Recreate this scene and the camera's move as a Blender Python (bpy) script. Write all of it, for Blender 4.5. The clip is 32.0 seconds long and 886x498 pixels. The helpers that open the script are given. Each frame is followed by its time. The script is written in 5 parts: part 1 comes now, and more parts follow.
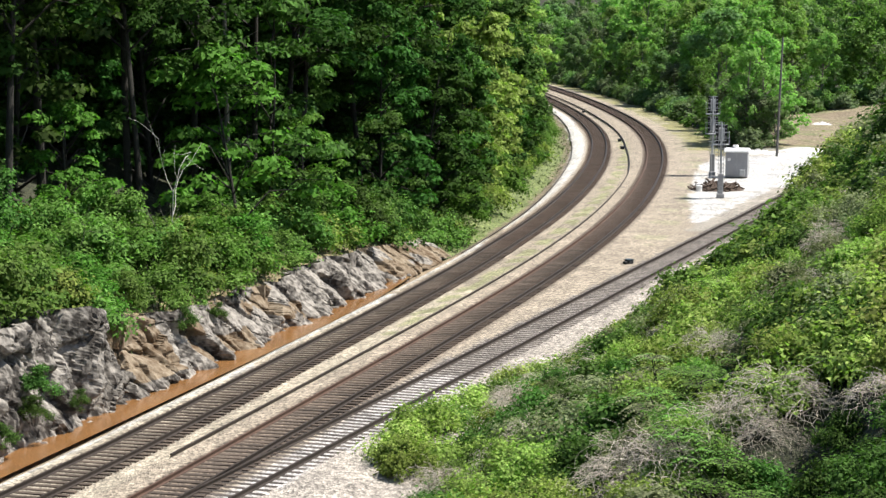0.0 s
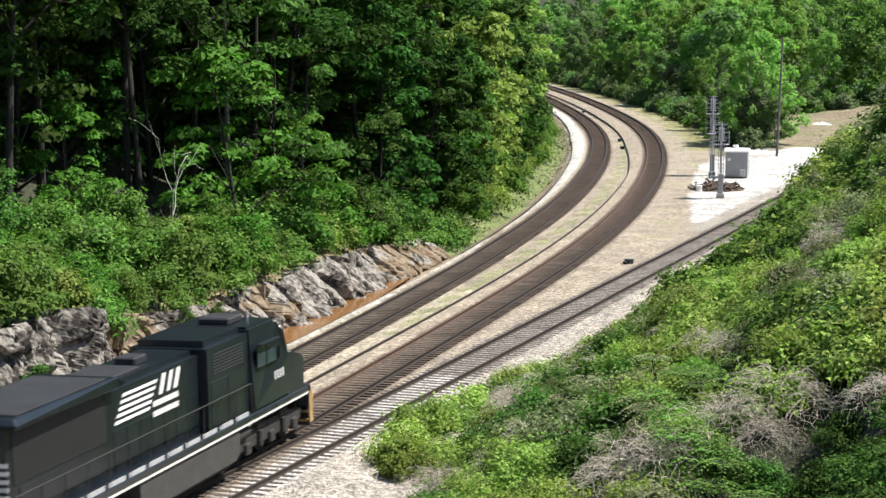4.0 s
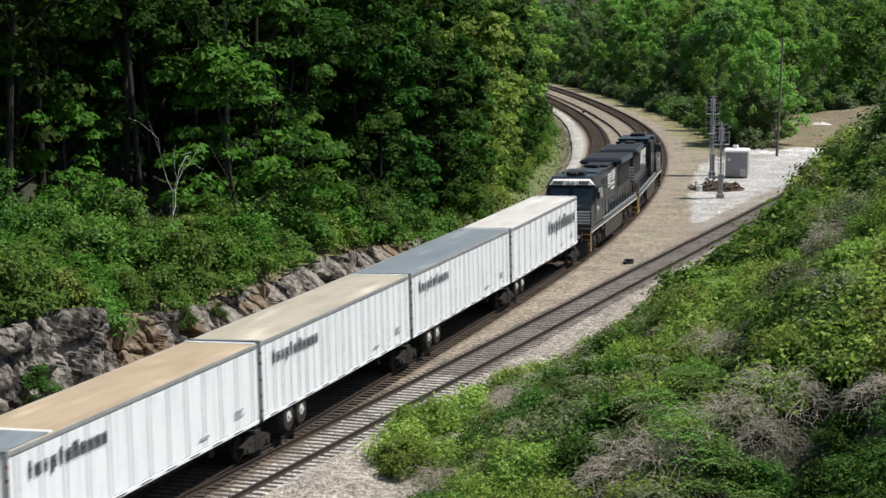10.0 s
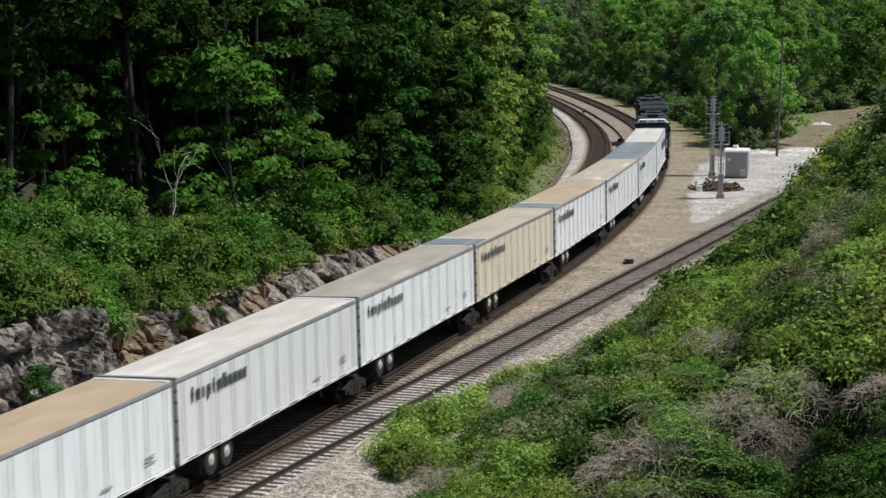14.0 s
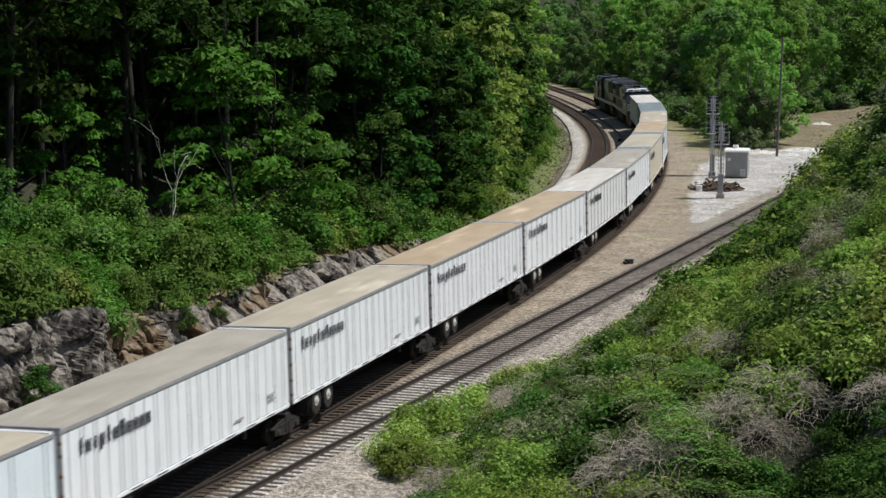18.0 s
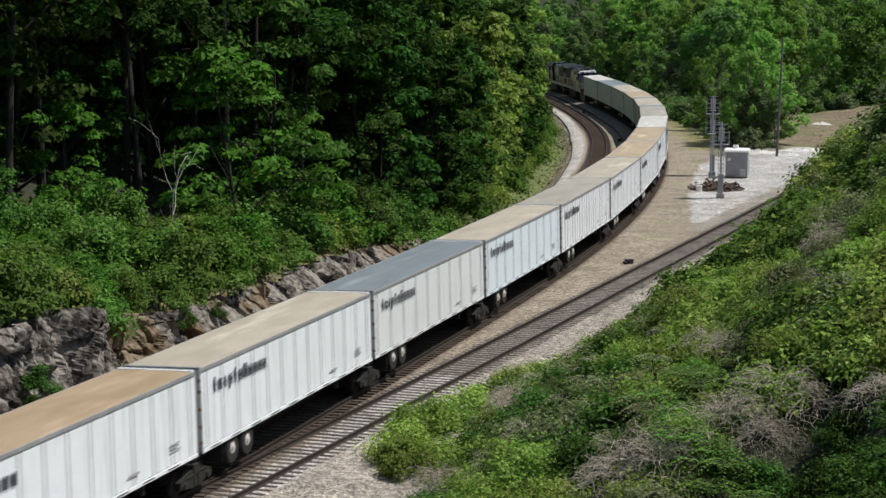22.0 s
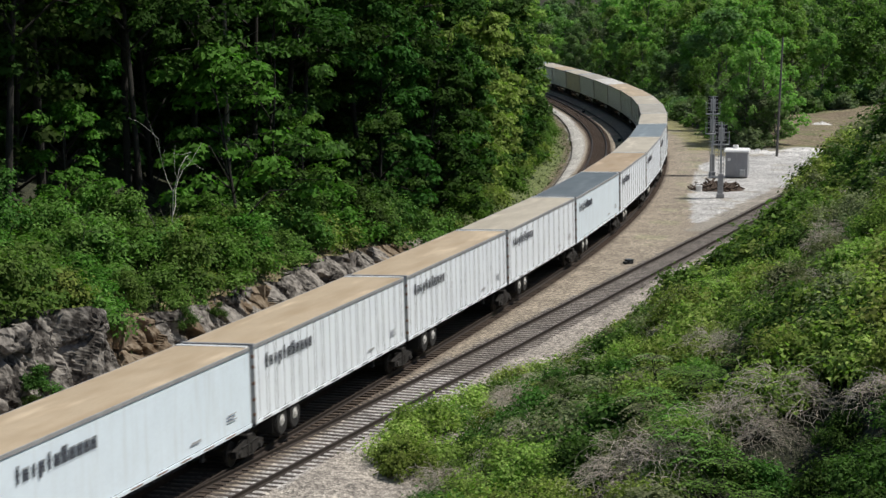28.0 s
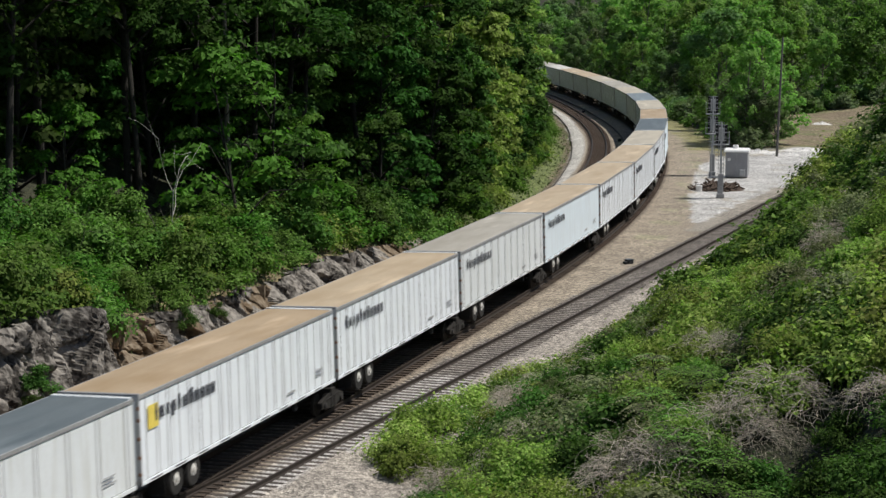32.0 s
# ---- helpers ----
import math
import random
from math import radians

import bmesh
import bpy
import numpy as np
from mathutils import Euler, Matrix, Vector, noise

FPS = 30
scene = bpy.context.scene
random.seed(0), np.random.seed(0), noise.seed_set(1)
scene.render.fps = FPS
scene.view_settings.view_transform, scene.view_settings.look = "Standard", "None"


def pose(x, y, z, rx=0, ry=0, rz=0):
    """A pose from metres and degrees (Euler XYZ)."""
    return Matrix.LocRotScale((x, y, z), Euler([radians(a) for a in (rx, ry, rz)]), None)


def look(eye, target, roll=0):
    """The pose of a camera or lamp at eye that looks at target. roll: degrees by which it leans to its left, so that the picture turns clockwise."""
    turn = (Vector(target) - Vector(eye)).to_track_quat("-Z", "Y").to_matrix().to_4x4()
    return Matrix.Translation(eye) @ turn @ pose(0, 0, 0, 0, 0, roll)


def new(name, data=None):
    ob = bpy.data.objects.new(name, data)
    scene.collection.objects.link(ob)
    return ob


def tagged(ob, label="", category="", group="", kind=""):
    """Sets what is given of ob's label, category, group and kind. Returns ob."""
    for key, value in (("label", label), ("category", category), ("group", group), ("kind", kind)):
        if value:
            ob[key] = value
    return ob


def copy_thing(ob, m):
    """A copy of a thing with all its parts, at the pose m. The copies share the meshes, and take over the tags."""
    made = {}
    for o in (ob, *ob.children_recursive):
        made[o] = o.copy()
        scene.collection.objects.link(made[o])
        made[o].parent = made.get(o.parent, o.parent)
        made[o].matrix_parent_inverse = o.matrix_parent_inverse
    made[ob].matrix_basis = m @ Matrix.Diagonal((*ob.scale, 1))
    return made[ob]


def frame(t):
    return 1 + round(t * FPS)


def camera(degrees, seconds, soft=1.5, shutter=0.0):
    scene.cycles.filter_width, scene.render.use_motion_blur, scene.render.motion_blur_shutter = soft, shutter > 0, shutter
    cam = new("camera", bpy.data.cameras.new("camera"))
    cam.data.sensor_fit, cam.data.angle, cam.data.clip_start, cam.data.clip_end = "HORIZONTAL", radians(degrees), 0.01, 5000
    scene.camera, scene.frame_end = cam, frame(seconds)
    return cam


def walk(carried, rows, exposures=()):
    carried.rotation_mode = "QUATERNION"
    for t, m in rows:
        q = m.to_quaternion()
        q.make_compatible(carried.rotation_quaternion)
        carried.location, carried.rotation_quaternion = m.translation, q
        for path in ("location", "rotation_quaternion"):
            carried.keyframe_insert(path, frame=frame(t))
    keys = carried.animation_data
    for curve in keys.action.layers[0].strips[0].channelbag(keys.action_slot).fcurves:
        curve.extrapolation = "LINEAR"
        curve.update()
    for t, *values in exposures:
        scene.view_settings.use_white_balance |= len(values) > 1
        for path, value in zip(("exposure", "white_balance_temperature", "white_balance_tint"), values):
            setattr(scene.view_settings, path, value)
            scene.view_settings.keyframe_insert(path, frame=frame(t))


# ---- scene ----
cam = camera(25.28, 32.0, soft=1.5, shutter=0.38)
EYE = pose(26.99, 0.0, 15.34, 90 - 7.33, 0, 18.717)
walk(cam, [(0.0, EYE), (32.0, EYE)], exposures=[(0.0, 0.9), (3.0, 0.9), (6.0, 0.82), (9.0, 0.33), (11.0, -0.04), (13.0, -0.14), (19.0, -0.14), (32.0, -0.16)])

# ---------------------------------------------------------------- light
SUN_AZ, SUN_EL = radians(22), radians(60)          # ahead of the camera and to the right, high
sun_way = Vector((math.cos(SUN_EL) * math.cos(SUN_AZ), math.cos(SUN_EL) * math.sin(SUN_AZ), math.sin(SUN_EL)))
world = bpy.data.worlds.new("sky")
scene.world = world
world.use_nodes = True
wn = world.node_tree.nodes
sky = wn.new("ShaderNodeTexSky")
sky.sky_type, sky.sun_disc = "NISHITA", False
sky.sun_elevation, sky.sun_rotation = SUN_EL, radians(90) - SUN_AZ
world.node_tree.links.new(sky.outputs[0], wn["Background"].inputs[0])
wn["Background"].inputs[1].default_value = 0.075
sun = new("sun", bpy.data.lights.new("sun", "SUN"))
sun.data.energy, sun.data.angle, sun.data.color = 5.0, radians(0.55), (1.0, 0.95, 0.87)
sun.matrix_world = look((60, 140, 90), Vector((60, 140, 90)) - sun_way)


# ---------------------------------------------------------------- materials
def mat(name, color, rough=0.8, var=0.25, scale=3.0, fine=30.0, bump=0.0, metal=0.0, tint=None, island=0.0, obj=0.0, spec=0.4, leaf=0.0, sharp=0.35):
    """A surface with colour that varies at two scales, relief, and a shift from piece to piece."""
    m = bpy.data.materials.new(name)
    m.use_nodes = True
    nt, lk = m.node_tree.nodes, m.node_tree.links
    bsdf = nt["Principled BSDF"]
    bsdf.inputs["Roughness"].default_value = rough
    bsdf.inputs["Metallic"].default_value = metal
    bsdf.inputs["Specular IOR Level"].default_value = spec
    tc = nt.new("ShaderNodeTexCoord")
    n1, n2 = nt.new("ShaderNodeTexNoise"), nt.new("ShaderNodeTexNoise")
    n1.inputs["Scale"].default_value, n2.inputs["Scale"].default_value = scale, fine
    n1.inputs["Detail"].default_value, n2.inputs["Detail"].default_value = 5, 3
    for n in (n1, n2):
        lk.new(tc.outputs["Object"], n.inputs["Vector"])
    add = nt.new("ShaderNodeMath")
    add.operation = "ADD"
    lk.new(n1.outputs["Fac"], add.inputs[0])
    lk.new(n2.outputs["Fac"], add.inputs[1])
    rng = nt.new("ShaderNodeMapRange")
    rng.inputs["From Min"].default_value, rng.inputs["From Max"].default_value = 1 - sharp, 1 + sharp
    lk.new(add.outputs[0], rng.inputs["Value"])
    mix = nt.new("ShaderNodeMix")
    mix.data_type = "RGBA"
    lk.new(rng.outputs[0], mix.inputs["Factor"])
    c = np.array(color)
    t = np.array(tint) if tint else c * (1 + var)
    mix.inputs["A"].default_value = (*(c * (1 - var)), 1)
    mix.inputs["B"].default_value = (*np.clip(t, 0, 0.95), 1)
    out = mix.outputs["Result"]
    if island or obj:
        src = nt.new("ShaderNodeNewGeometry" if island else "ShaderNodeObjectInfo").outputs["Random Per Island" if island else "Random"]
        amount = island or obj
        vr = nt.new("ShaderNodeMapRange")
        vr.inputs["To Min"].default_value, vr.inputs["To Max"].default_value = 1 - amount, 1 + amount
        lk.new(src, vr.inputs["Value"])
        hs = nt.new("ShaderNodeHueSaturation")
        lk.new(vr.outputs[0], hs.inputs["Value"])
        if leaf:
            hr = nt.new("ShaderNodeMapRange")
            hr.inputs["To Min"].default_value, hr.inputs["To Max"].default_value = 0.522, 0.486
            oi = nt.new("ShaderNodeObjectInfo")
            lk.new(oi.outputs["Random"], hr.inputs["Value"])
            lk.new(hr.outputs[0], hs.inputs["Hue"])
            pr = nt.new("ShaderNodeMapRange")
            pr.inputs["To Min"].default_value, pr.inputs["To Max"].default_value = 1.3, 0.7
            both = nt.new("ShaderNodeMath")
            both.operation = "MULTIPLY"
            lk.new(oi.outputs["Random"], pr.inputs["Value"])
            lk.new(vr.outputs[0], both.inputs[0])
            lk.new(pr.outputs[0], both.inputs[1])
            lk.new(both.outputs[0], hs.inputs["Value"])
        lk.new(out, hs.inputs["Color"])
        out = hs.outputs[0]
    lk.new(out, bsdf.inputs["Base Color"])
    if bump:
        b = nt.new("ShaderNodeBump")
        b.inputs["Strength"].default_value, b.inputs["Distance"].default_value = bump, 0.05
        lk.new(add.outputs[0], b.inputs["Height"])
        lk.new(b.outputs[0], bsdf.inputs["Normal"])
    if leaf:
        tr = nt.new("ShaderNodeBsdfTranslucent")
        bright = nt.new("ShaderNodeMix")
        bright.data_type, bright.blend_type = "RGBA", "MULTIPLY"
        bright.inputs["Factor"].default_value = 1
        bright.inputs["B"].default_value = (0.95, 1.3, 0.62, 1)
        lk.new(out, bright.inputs["A"])
        lk.new(bright.outputs["Result"], tr.inputs["Color"])
        ms = nt.new("ShaderNodeMixShader")
        ms.inputs[0].default_value = leaf
        lk.new(bsdf.outputs[0], ms.inputs[1])
        lk.new(tr.outputs[0], ms.inputs[2])
        lk.new(ms.outputs[0], nt["Material Output"].inputs["Surface"])
    return m


LEAF = mat("leaf_green", (0.064, 0.125, 0.025), 0.7, 0.3, 0.6, 4, island=0.5, leaf=0.35, spec=0.1)
LEAF_BRIGHT = mat("leaf_spring_green", (0.29, 0.35, 0.095), 0.7, 0.3, 0.6, 4, island=0.5, leaf=0.4, spec=0.12)
# wood leaf: darker and less translucent, part of the wood's shade is its colour
LEAF_WOOD_SHADE = mat("leaf_wood_shade_green", (0.036, 0.083, 0.016), 0.75, 0.3, 0.6, 4, island=0.45, leaf=0.28, spec=0.06)
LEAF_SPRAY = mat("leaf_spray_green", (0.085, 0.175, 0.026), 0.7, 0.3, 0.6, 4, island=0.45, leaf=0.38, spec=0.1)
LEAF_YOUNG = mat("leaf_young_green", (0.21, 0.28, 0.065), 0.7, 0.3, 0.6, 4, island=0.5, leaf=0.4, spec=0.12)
LEAF_SLOPE = mat("leaf_slope_green", (0.115, 0.2, 0.042), 0.7, 0.3, 0.6, 4, island=0.5, leaf=0.38, spec=0.12)
LEAF_FAR = mat("leaf_far_green", (0.15, 0.23, 0.09), 0.7, 0.25, 0.3, 2, island=0.25, leaf=0.5, spec=0.15)
LEAF_GREY = mat("leaf_grey_green", (0.14, 0.18, 0.09), 0.75, 0.3, 0.3, 2, island=0.3, leaf=0.3, spec=0.08)
LEAF_OLIVE = mat("leaf_olive", (0.18, 0.2, 0.1), 0.65, 0.3, 0.6, 4, island=0.35, leaf=0.35, spec=0.2)
VINE = mat("dead_vine", (0.43, 0.385, 0.32), 0.9, 0.3, 4, 30, island=0.35)
BARK = mat("bark", (0.026, 0.024, 0.02), 0.95, 0.35, 5, 40, bump=0.5)
BARK_PALE = mat("pale_bark", (0.52, 0.5, 0.45), 0.9, 0.35, 5, 40, bump=0.4)
BARK_DIM = mat("grey_bark", (0.16, 0.145, 0.125), 0.9, 0.35, 5, 40, bump=0.4)
STEEL_RAIL = mat("rail_steel", (0.042, 0.033, 0.028), 0.6, 0.35, 2, 25, metal=0.25)
RUST = mat("rusty_rail", (0.075, 0.043, 0.03), 0.8, 0.35, 2, 25)
TIE_FAR = mat("far_tie_wood", (0.078, 0.055, 0.041), 0.95, 0.3, 0.5, 6, island=0.1)
TIE = mat("tie_wood", (0.074, 0.056, 0.043), 0.95, 0.3, 3, 30, bump=0.4, obj=0.35)
TIE_GREY = mat("weathered_tie_wood", (0.07, 0.058, 0.05), 0.95, 0.3, 3, 30, bump=0.4, obj=0.4)
WATER = mat("muddy_water", (0.2, 0.1, 0.038), 0.18, 0.2, 0.8, 5, spec=0.5)
ROCK = mat("rock", (0.05, 0.043, 0.037), 0.95, 0.35, 0.8, 4.0, bump=1.0, tint=(0.28, 0.258, 0.23), sharp=0.17)
ROCK_CLAY = mat("clay_rock", (0.14, 0.088, 0.046), 0.95, 0.4, 0.7, 4, bump=0.9, tint=(0.24, 0.195, 0.14), sharp=0.22)
STONE = mat("loose_stone", (0.22, 0.2, 0.18), 0.95, 0.3, 3, 14, bump=0.5, obj=0.3)
BLACK = mat("black_paint", (0.009, 0.013, 0.017), 0.28, 0.4, 1.2, 12, spec=0.6)
BLACK_DULL = mat("grimy_black", (0.019, 0.021, 0.024), 0.7, 0.4, 1.2, 12)
# grimy steel, made darker for the shadow around the locomotive's trucks
GRIME_SHADE = mat("shaded_dusty_steel", (0.03, 0.028, 0.026), 0.8, 0.35, 2, 14)
# bogie steel holds the shadow below the trailers in its base colour
BOGIE_STEEL = mat("shaded_bogie_steel", (0.02, 0.018, 0.016), 0.8, 0.35, 2, 14)
# dusty tank paint with underbody shadow mixed into the tone
TANK = mat("shaded_dusty_tank", (0.05, 0.048, 0.045), 0.7, 0.3, 1.5, 10)
WHITE = mat("white_paint", (0.8, 0.8, 0.79), 0.5, 0.08, 1, 8)
TAN = mat("tan_paint", (0.42, 0.27, 0.12), 0.7, 0.2, 2, 14)
GLASS = mat("cab_glass", (0.03, 0.045, 0.055), 0.08, 0.2, 1, 6, spec=0.8)
LAMP = mat("lamp_lens", (0.75, 0.73, 0.66), 0.15, 0.05)
POST = mat("grey_post", (0.36, 0.37, 0.38), 0.6, 0.2, 2, 20)
TRIM = mat("grey_trim", (0.33, 0.335, 0.34), 0.55, 0.25, 2, 20, metal=0.2)
RUSTY = mat("rust_streaked_steel", (0.22, 0.13, 0.09), 0.85, 0.4, 3, 25)
INK = mat("dark_lettering", (0.06, 0.065, 0.08), 0.6, 0.15)
TYRE = mat("tyre_rubber", (0.022, 0.021, 0.02), 0.9, 0.3, 4, 30)
HUB = mat("pale_hub", (0.62, 0.61, 0.58), 0.55, 0.2, 4, 20)
GALV = mat("galvanised_steel", (0.42, 0.43, 0.44), 0.5, 0.15, 2, 20, metal=0.3)
HUT_GREY = mat("grey_hut_paint", (0.32, 0.32, 0.33), 0.6, 0.12, 1.5, 12)
SIGNAL_BLACK = mat("signal_black", (0.012, 0.012, 0.013), 0.6, 0.2)
MULCH = mat("brown_earth_pile", (0.055, 0.037, 0.028), 0.95, 0.5, 3, 12, bump=1.0, tint=(0.15, 0.11, 0.085))


def trailer_skin(name, color, streak):
    """Trailer paint: streaks of dirt that run down the wall."""
    m = mat(name, color, 0.5, 0.05, 0.8, 10)
    nt, lk = m.node_tree.nodes, m.node_tree.links
    bsdf = nt["Principled BSDF"]
    old = bsdf.inputs["Base Color"].links[0].from_socket
    tc, mp, n = nt.new("ShaderNodeTexCoord"), nt.new("ShaderNodeMapping"), nt.new("ShaderNodeTexNoise")
    mp.inputs["Scale"].default_value = (1, 2.2, 0.22)
    oi = nt.new("ShaderNodeObjectInfo")
    far_off = nt.new("ShaderNodeMath")
    far_off.operation = "MULTIPLY"
    far_off.inputs[1].default_value = 40
    lk.new(oi.outputs["Random"], far_off.inputs[0])
    lk.new(far_off.outputs[0], mp.inputs["Location"])
    n.inputs["Scale"].default_value, n.inputs["Detail"].default_value = 1.6, 6
    lk.new(tc.outputs["Object"], mp.inputs[0])
    lk.new(mp.outputs[0], n.inputs["Vector"])
    r = nt.new("ShaderNodeMapRange")
    r.inputs["From Min"].default_value, r.inputs["From Max"].default_value = 0.5, 0.8
    lk.new(n.outputs["Fac"], r.inputs["Value"])
    mix = nt.new("ShaderNodeMix")
    mix.data_type = "RGBA"
    lk.new(r.outputs[0], mix.inputs["Factor"])
    lk.new(old, mix.inputs["A"])
    mix.inputs["B"].default_value = (*streak, 1)
    lk.new(mix.outputs["Result"], bsdf.inputs["Base Color"])
    return m


def roof_skin(name, color, stain):
    """Trailer roof: broad stains along the sheet."""
    m = mat(name, color, 0.55, 0.1, 0.7, 9)
    nt, lk = m.node_tree.nodes, m.node_tree.links
    bsdf = nt["Principled BSDF"]
    old = bsdf.inputs["Base Color"].links[0].from_socket
    tc, mp, n = nt.new("ShaderNodeTexCoord"), nt.new("ShaderNodeMapping"), nt.new("ShaderNodeTexNoise")
    mp.inputs["Scale"].default_value = (1.6, 0.35, 1)
    n.inputs["Scale"].default_value, n.inputs["Detail"].default_value = 0.9, 6
    oi = nt.new("ShaderNodeObjectInfo")
    far_off = nt.new("ShaderNodeMath")
    far_off.operation = "MULTIPLY"
    far_off.inputs[1].default_value = 40
    lk.new(oi.outputs["Random"], far_off.inputs[0])
    lk.new(far_off.outputs[0], mp.inputs["Location"])
    lk.new(tc.outputs["Object"], mp.inputs[0])
    lk.new(mp.outputs[0], n.inputs["Vector"])
    r = nt.new("ShaderNodeMapRange")
    r.inputs["From Min"].default_value, r.inputs["From Max"].default_value = 0.42, 0.72
    lk.new(n.outputs["Fac"], r.inputs["Value"])
    # worn patches where the dirt has washed off
    w, wr, wm = nt.new("ShaderNodeTexNoise"), nt.new("ShaderNodeMapRange"), nt.new("ShaderNodeMix")
    wm.data_type = "RGBA"
    w.inputs["Scale"].default_value, w.inputs["Detail"].default_value = 0.55, 4
    wr.inputs["From Min"].default_value, wr.inputs["From Max"].default_value = 0.56, 0.72
    lk.new(mp.outputs[0], w.inputs["Vector"])
    lk.new(w.outputs["Fac"], wr.inputs["Value"])
    lk.new(wr.outputs[0], wm.inputs["Factor"])
    lk.new(old, wm.inputs["A"])
    wm.inputs["B"].default_value = (*[min(0.75, q * 1.35 + 0.03) for q in color], 1)
    old = wm.outputs["Result"]
    mix = nt.new("ShaderNodeMix")
    mix.data_type = "RGBA"
    lk.new(r.outputs[0], mix.inputs["Factor"])
    lk.new(old, mix.inputs["A"])
    mix.inputs["B"].default_value = (*stain, 1)
    lk.new(mix.outputs["Result"], bsdf.inputs["Base Color"])
    return m


SKINS = {
    "white": trailer_skin("white_side", (0.82, 0.87, 0.93), (0.66, 0.69, 0.72)),
    "cold": trailer_skin("pale_blue_white_side", (0.73, 0.83, 0.9), (0.64, 0.71, 0.75)),
    "beige": trailer_skin("yellowed_side", (0.72, 0.68, 0.57), (0.56, 0.43, 0.22)),
    "grey": trailer_skin("pale_grey_side", (0.73, 0.77, 0.79), (0.6, 0.62, 0.6)),
}
ROOFS = {
    "white": roof_skin("white_roof", (0.6, 0.59, 0.56), (0.5, 0.48, 0.43)),
    "beige": roof_skin("beige_roof", (0.47, 0.43, 0.35), (0.38, 0.345, 0.28)),
    "tan": roof_skin("tan_roof", (0.46, 0.375, 0.265), (0.385, 0.3, 0.2)),
    "brown": roof_skin("brown_stained_roof", (0.4, 0.31, 0.21), (0.33, 0.24, 0.145)),
    "greybeige": roof_skin("grey_beige_roof", (0.39, 0.37, 0.325), (0.32, 0.3, 0.255)),
    "steel": roof_skin("blue_grey_roof", (0.2, 0.24, 0.265), (0.165, 0.2, 0.22)),
    "dark": roof_skin("dark_grey_roof", (0.12, 0.145, 0.16), (0.09, 0.115, 0.13)),
}

# ---------------------------------------------------------------- the line of the track
DS = 0.5
S = np.arange(-700, 760, DS)
K = np.interp(S, [0, 40, 80, 110, 140, 170, 200, 230, 260, 300, 350], [-0.0247, 0.1108, 0.017, 0.194, 0.199, 0.157, 0.2, 0.2125, 0.1125, 0.061, 0.15]) / 100
K[S < -10] = 0
H = np.cumsum(K) * DS
H -= np.interp(0, S, H)
TX, TY = np.cumsum(-np.sin(H)) * DS, np.cumsum(np.cos(H)) * DS
TX -= np.interp(0, S, TX)
TY -= np.interp(0, S, TY)


def at(s, l=0.0):
    """Plan place of a point s metres along the train's track and l metres to its right."""
    h = np.interp(s, S, H)
    return np.interp(s, S, TX) + np.cos(h) * l, np.interp(s, S, TY) + np.sin(h) * l


def turn(s):
    return np.interp(s, S, H)


def grade(s):
    return -0.0395 * (np.clip(s, 0, 420) / 100) ** 2


def cant(s):
    return np.interp(s, [0, 70, 140, 210, 400], [0.013, 0.042, 0.02, 0.052, 0.138]) / 1.5


def gap(s):
    """Distance between the two main tracks."""
    return 5.06 + np.interp(s, [0, 60, 120, 200, 350], [-0.07, -0.63, 0.34, 0.55, -0.16])


def branch(s):
    """How far the branch track lies to the right of the train's track."""
    return np.interp(s, [20, 30, 40, 50, 60, 70, 80, 90, 100, 110, 120, 130, 145, 165, 200], [0, 0.1, 0.64, 1.22, 1.84, 2.5, 3.17, 3.86, 4.63, 5.56, 6.68, 8.02, 10.4, 14.2, 22])


def plan(x, y):
    """s and l of a plan place, near enough for strewing."""
    i = np.argmin((TX[::4] - x) ** 2 + (TY[::4] - y) ** 2) * 4
    return S[i], (x - TX[i]) * math.cos(H[i]) + (y - TY[i]) * math.sin(H[i])


def toe(s):
    """Foot of the right-hand bank."""
    return np.where(s < 132, branch(s) + 3.2 + np.interp(s, [40, 58, 72, 80], [2.4, 2.0, 0.7, 0]), np.interp(s, [132, 151, 165, 185, 200, 220], [11.6, 12.5, 16, 24, 45, 90]))


def white_edge(s):
    """Outer edge of the pale ballast beside the inner track."""
    return np.interp(s, [50, 112, 140, 178, 219, 262, 300], [-6.5, -7.1, -7.5, -8.2, -8.7, -7.9, -7.6])


def rock_top(s):
    return np.interp(s, [20, 45, 66, 70, 80, 90, 96, 104, 112, 120], [3.6, 3.6, 3.7, 2.3, 1.6, 1.3, 1.5, 1.2, 0.5, 0.1])


def hollow(s, l):
    """How deep a place lies in the bank's overgrown hollows."""
    return 1.5 * np.exp(-((s - 48) / 5.5) ** 2 - ((l - 20.0) / 1.9) ** 2) + np.exp(-((s - 57.5) / 2.4) ** 2 - ((l - 16.9) / 1.2) ** 2) + 0.7 * np.exp(-((s - 47) / 3.0) ** 2 - ((l - 15.6) / 0.9) ** 2)


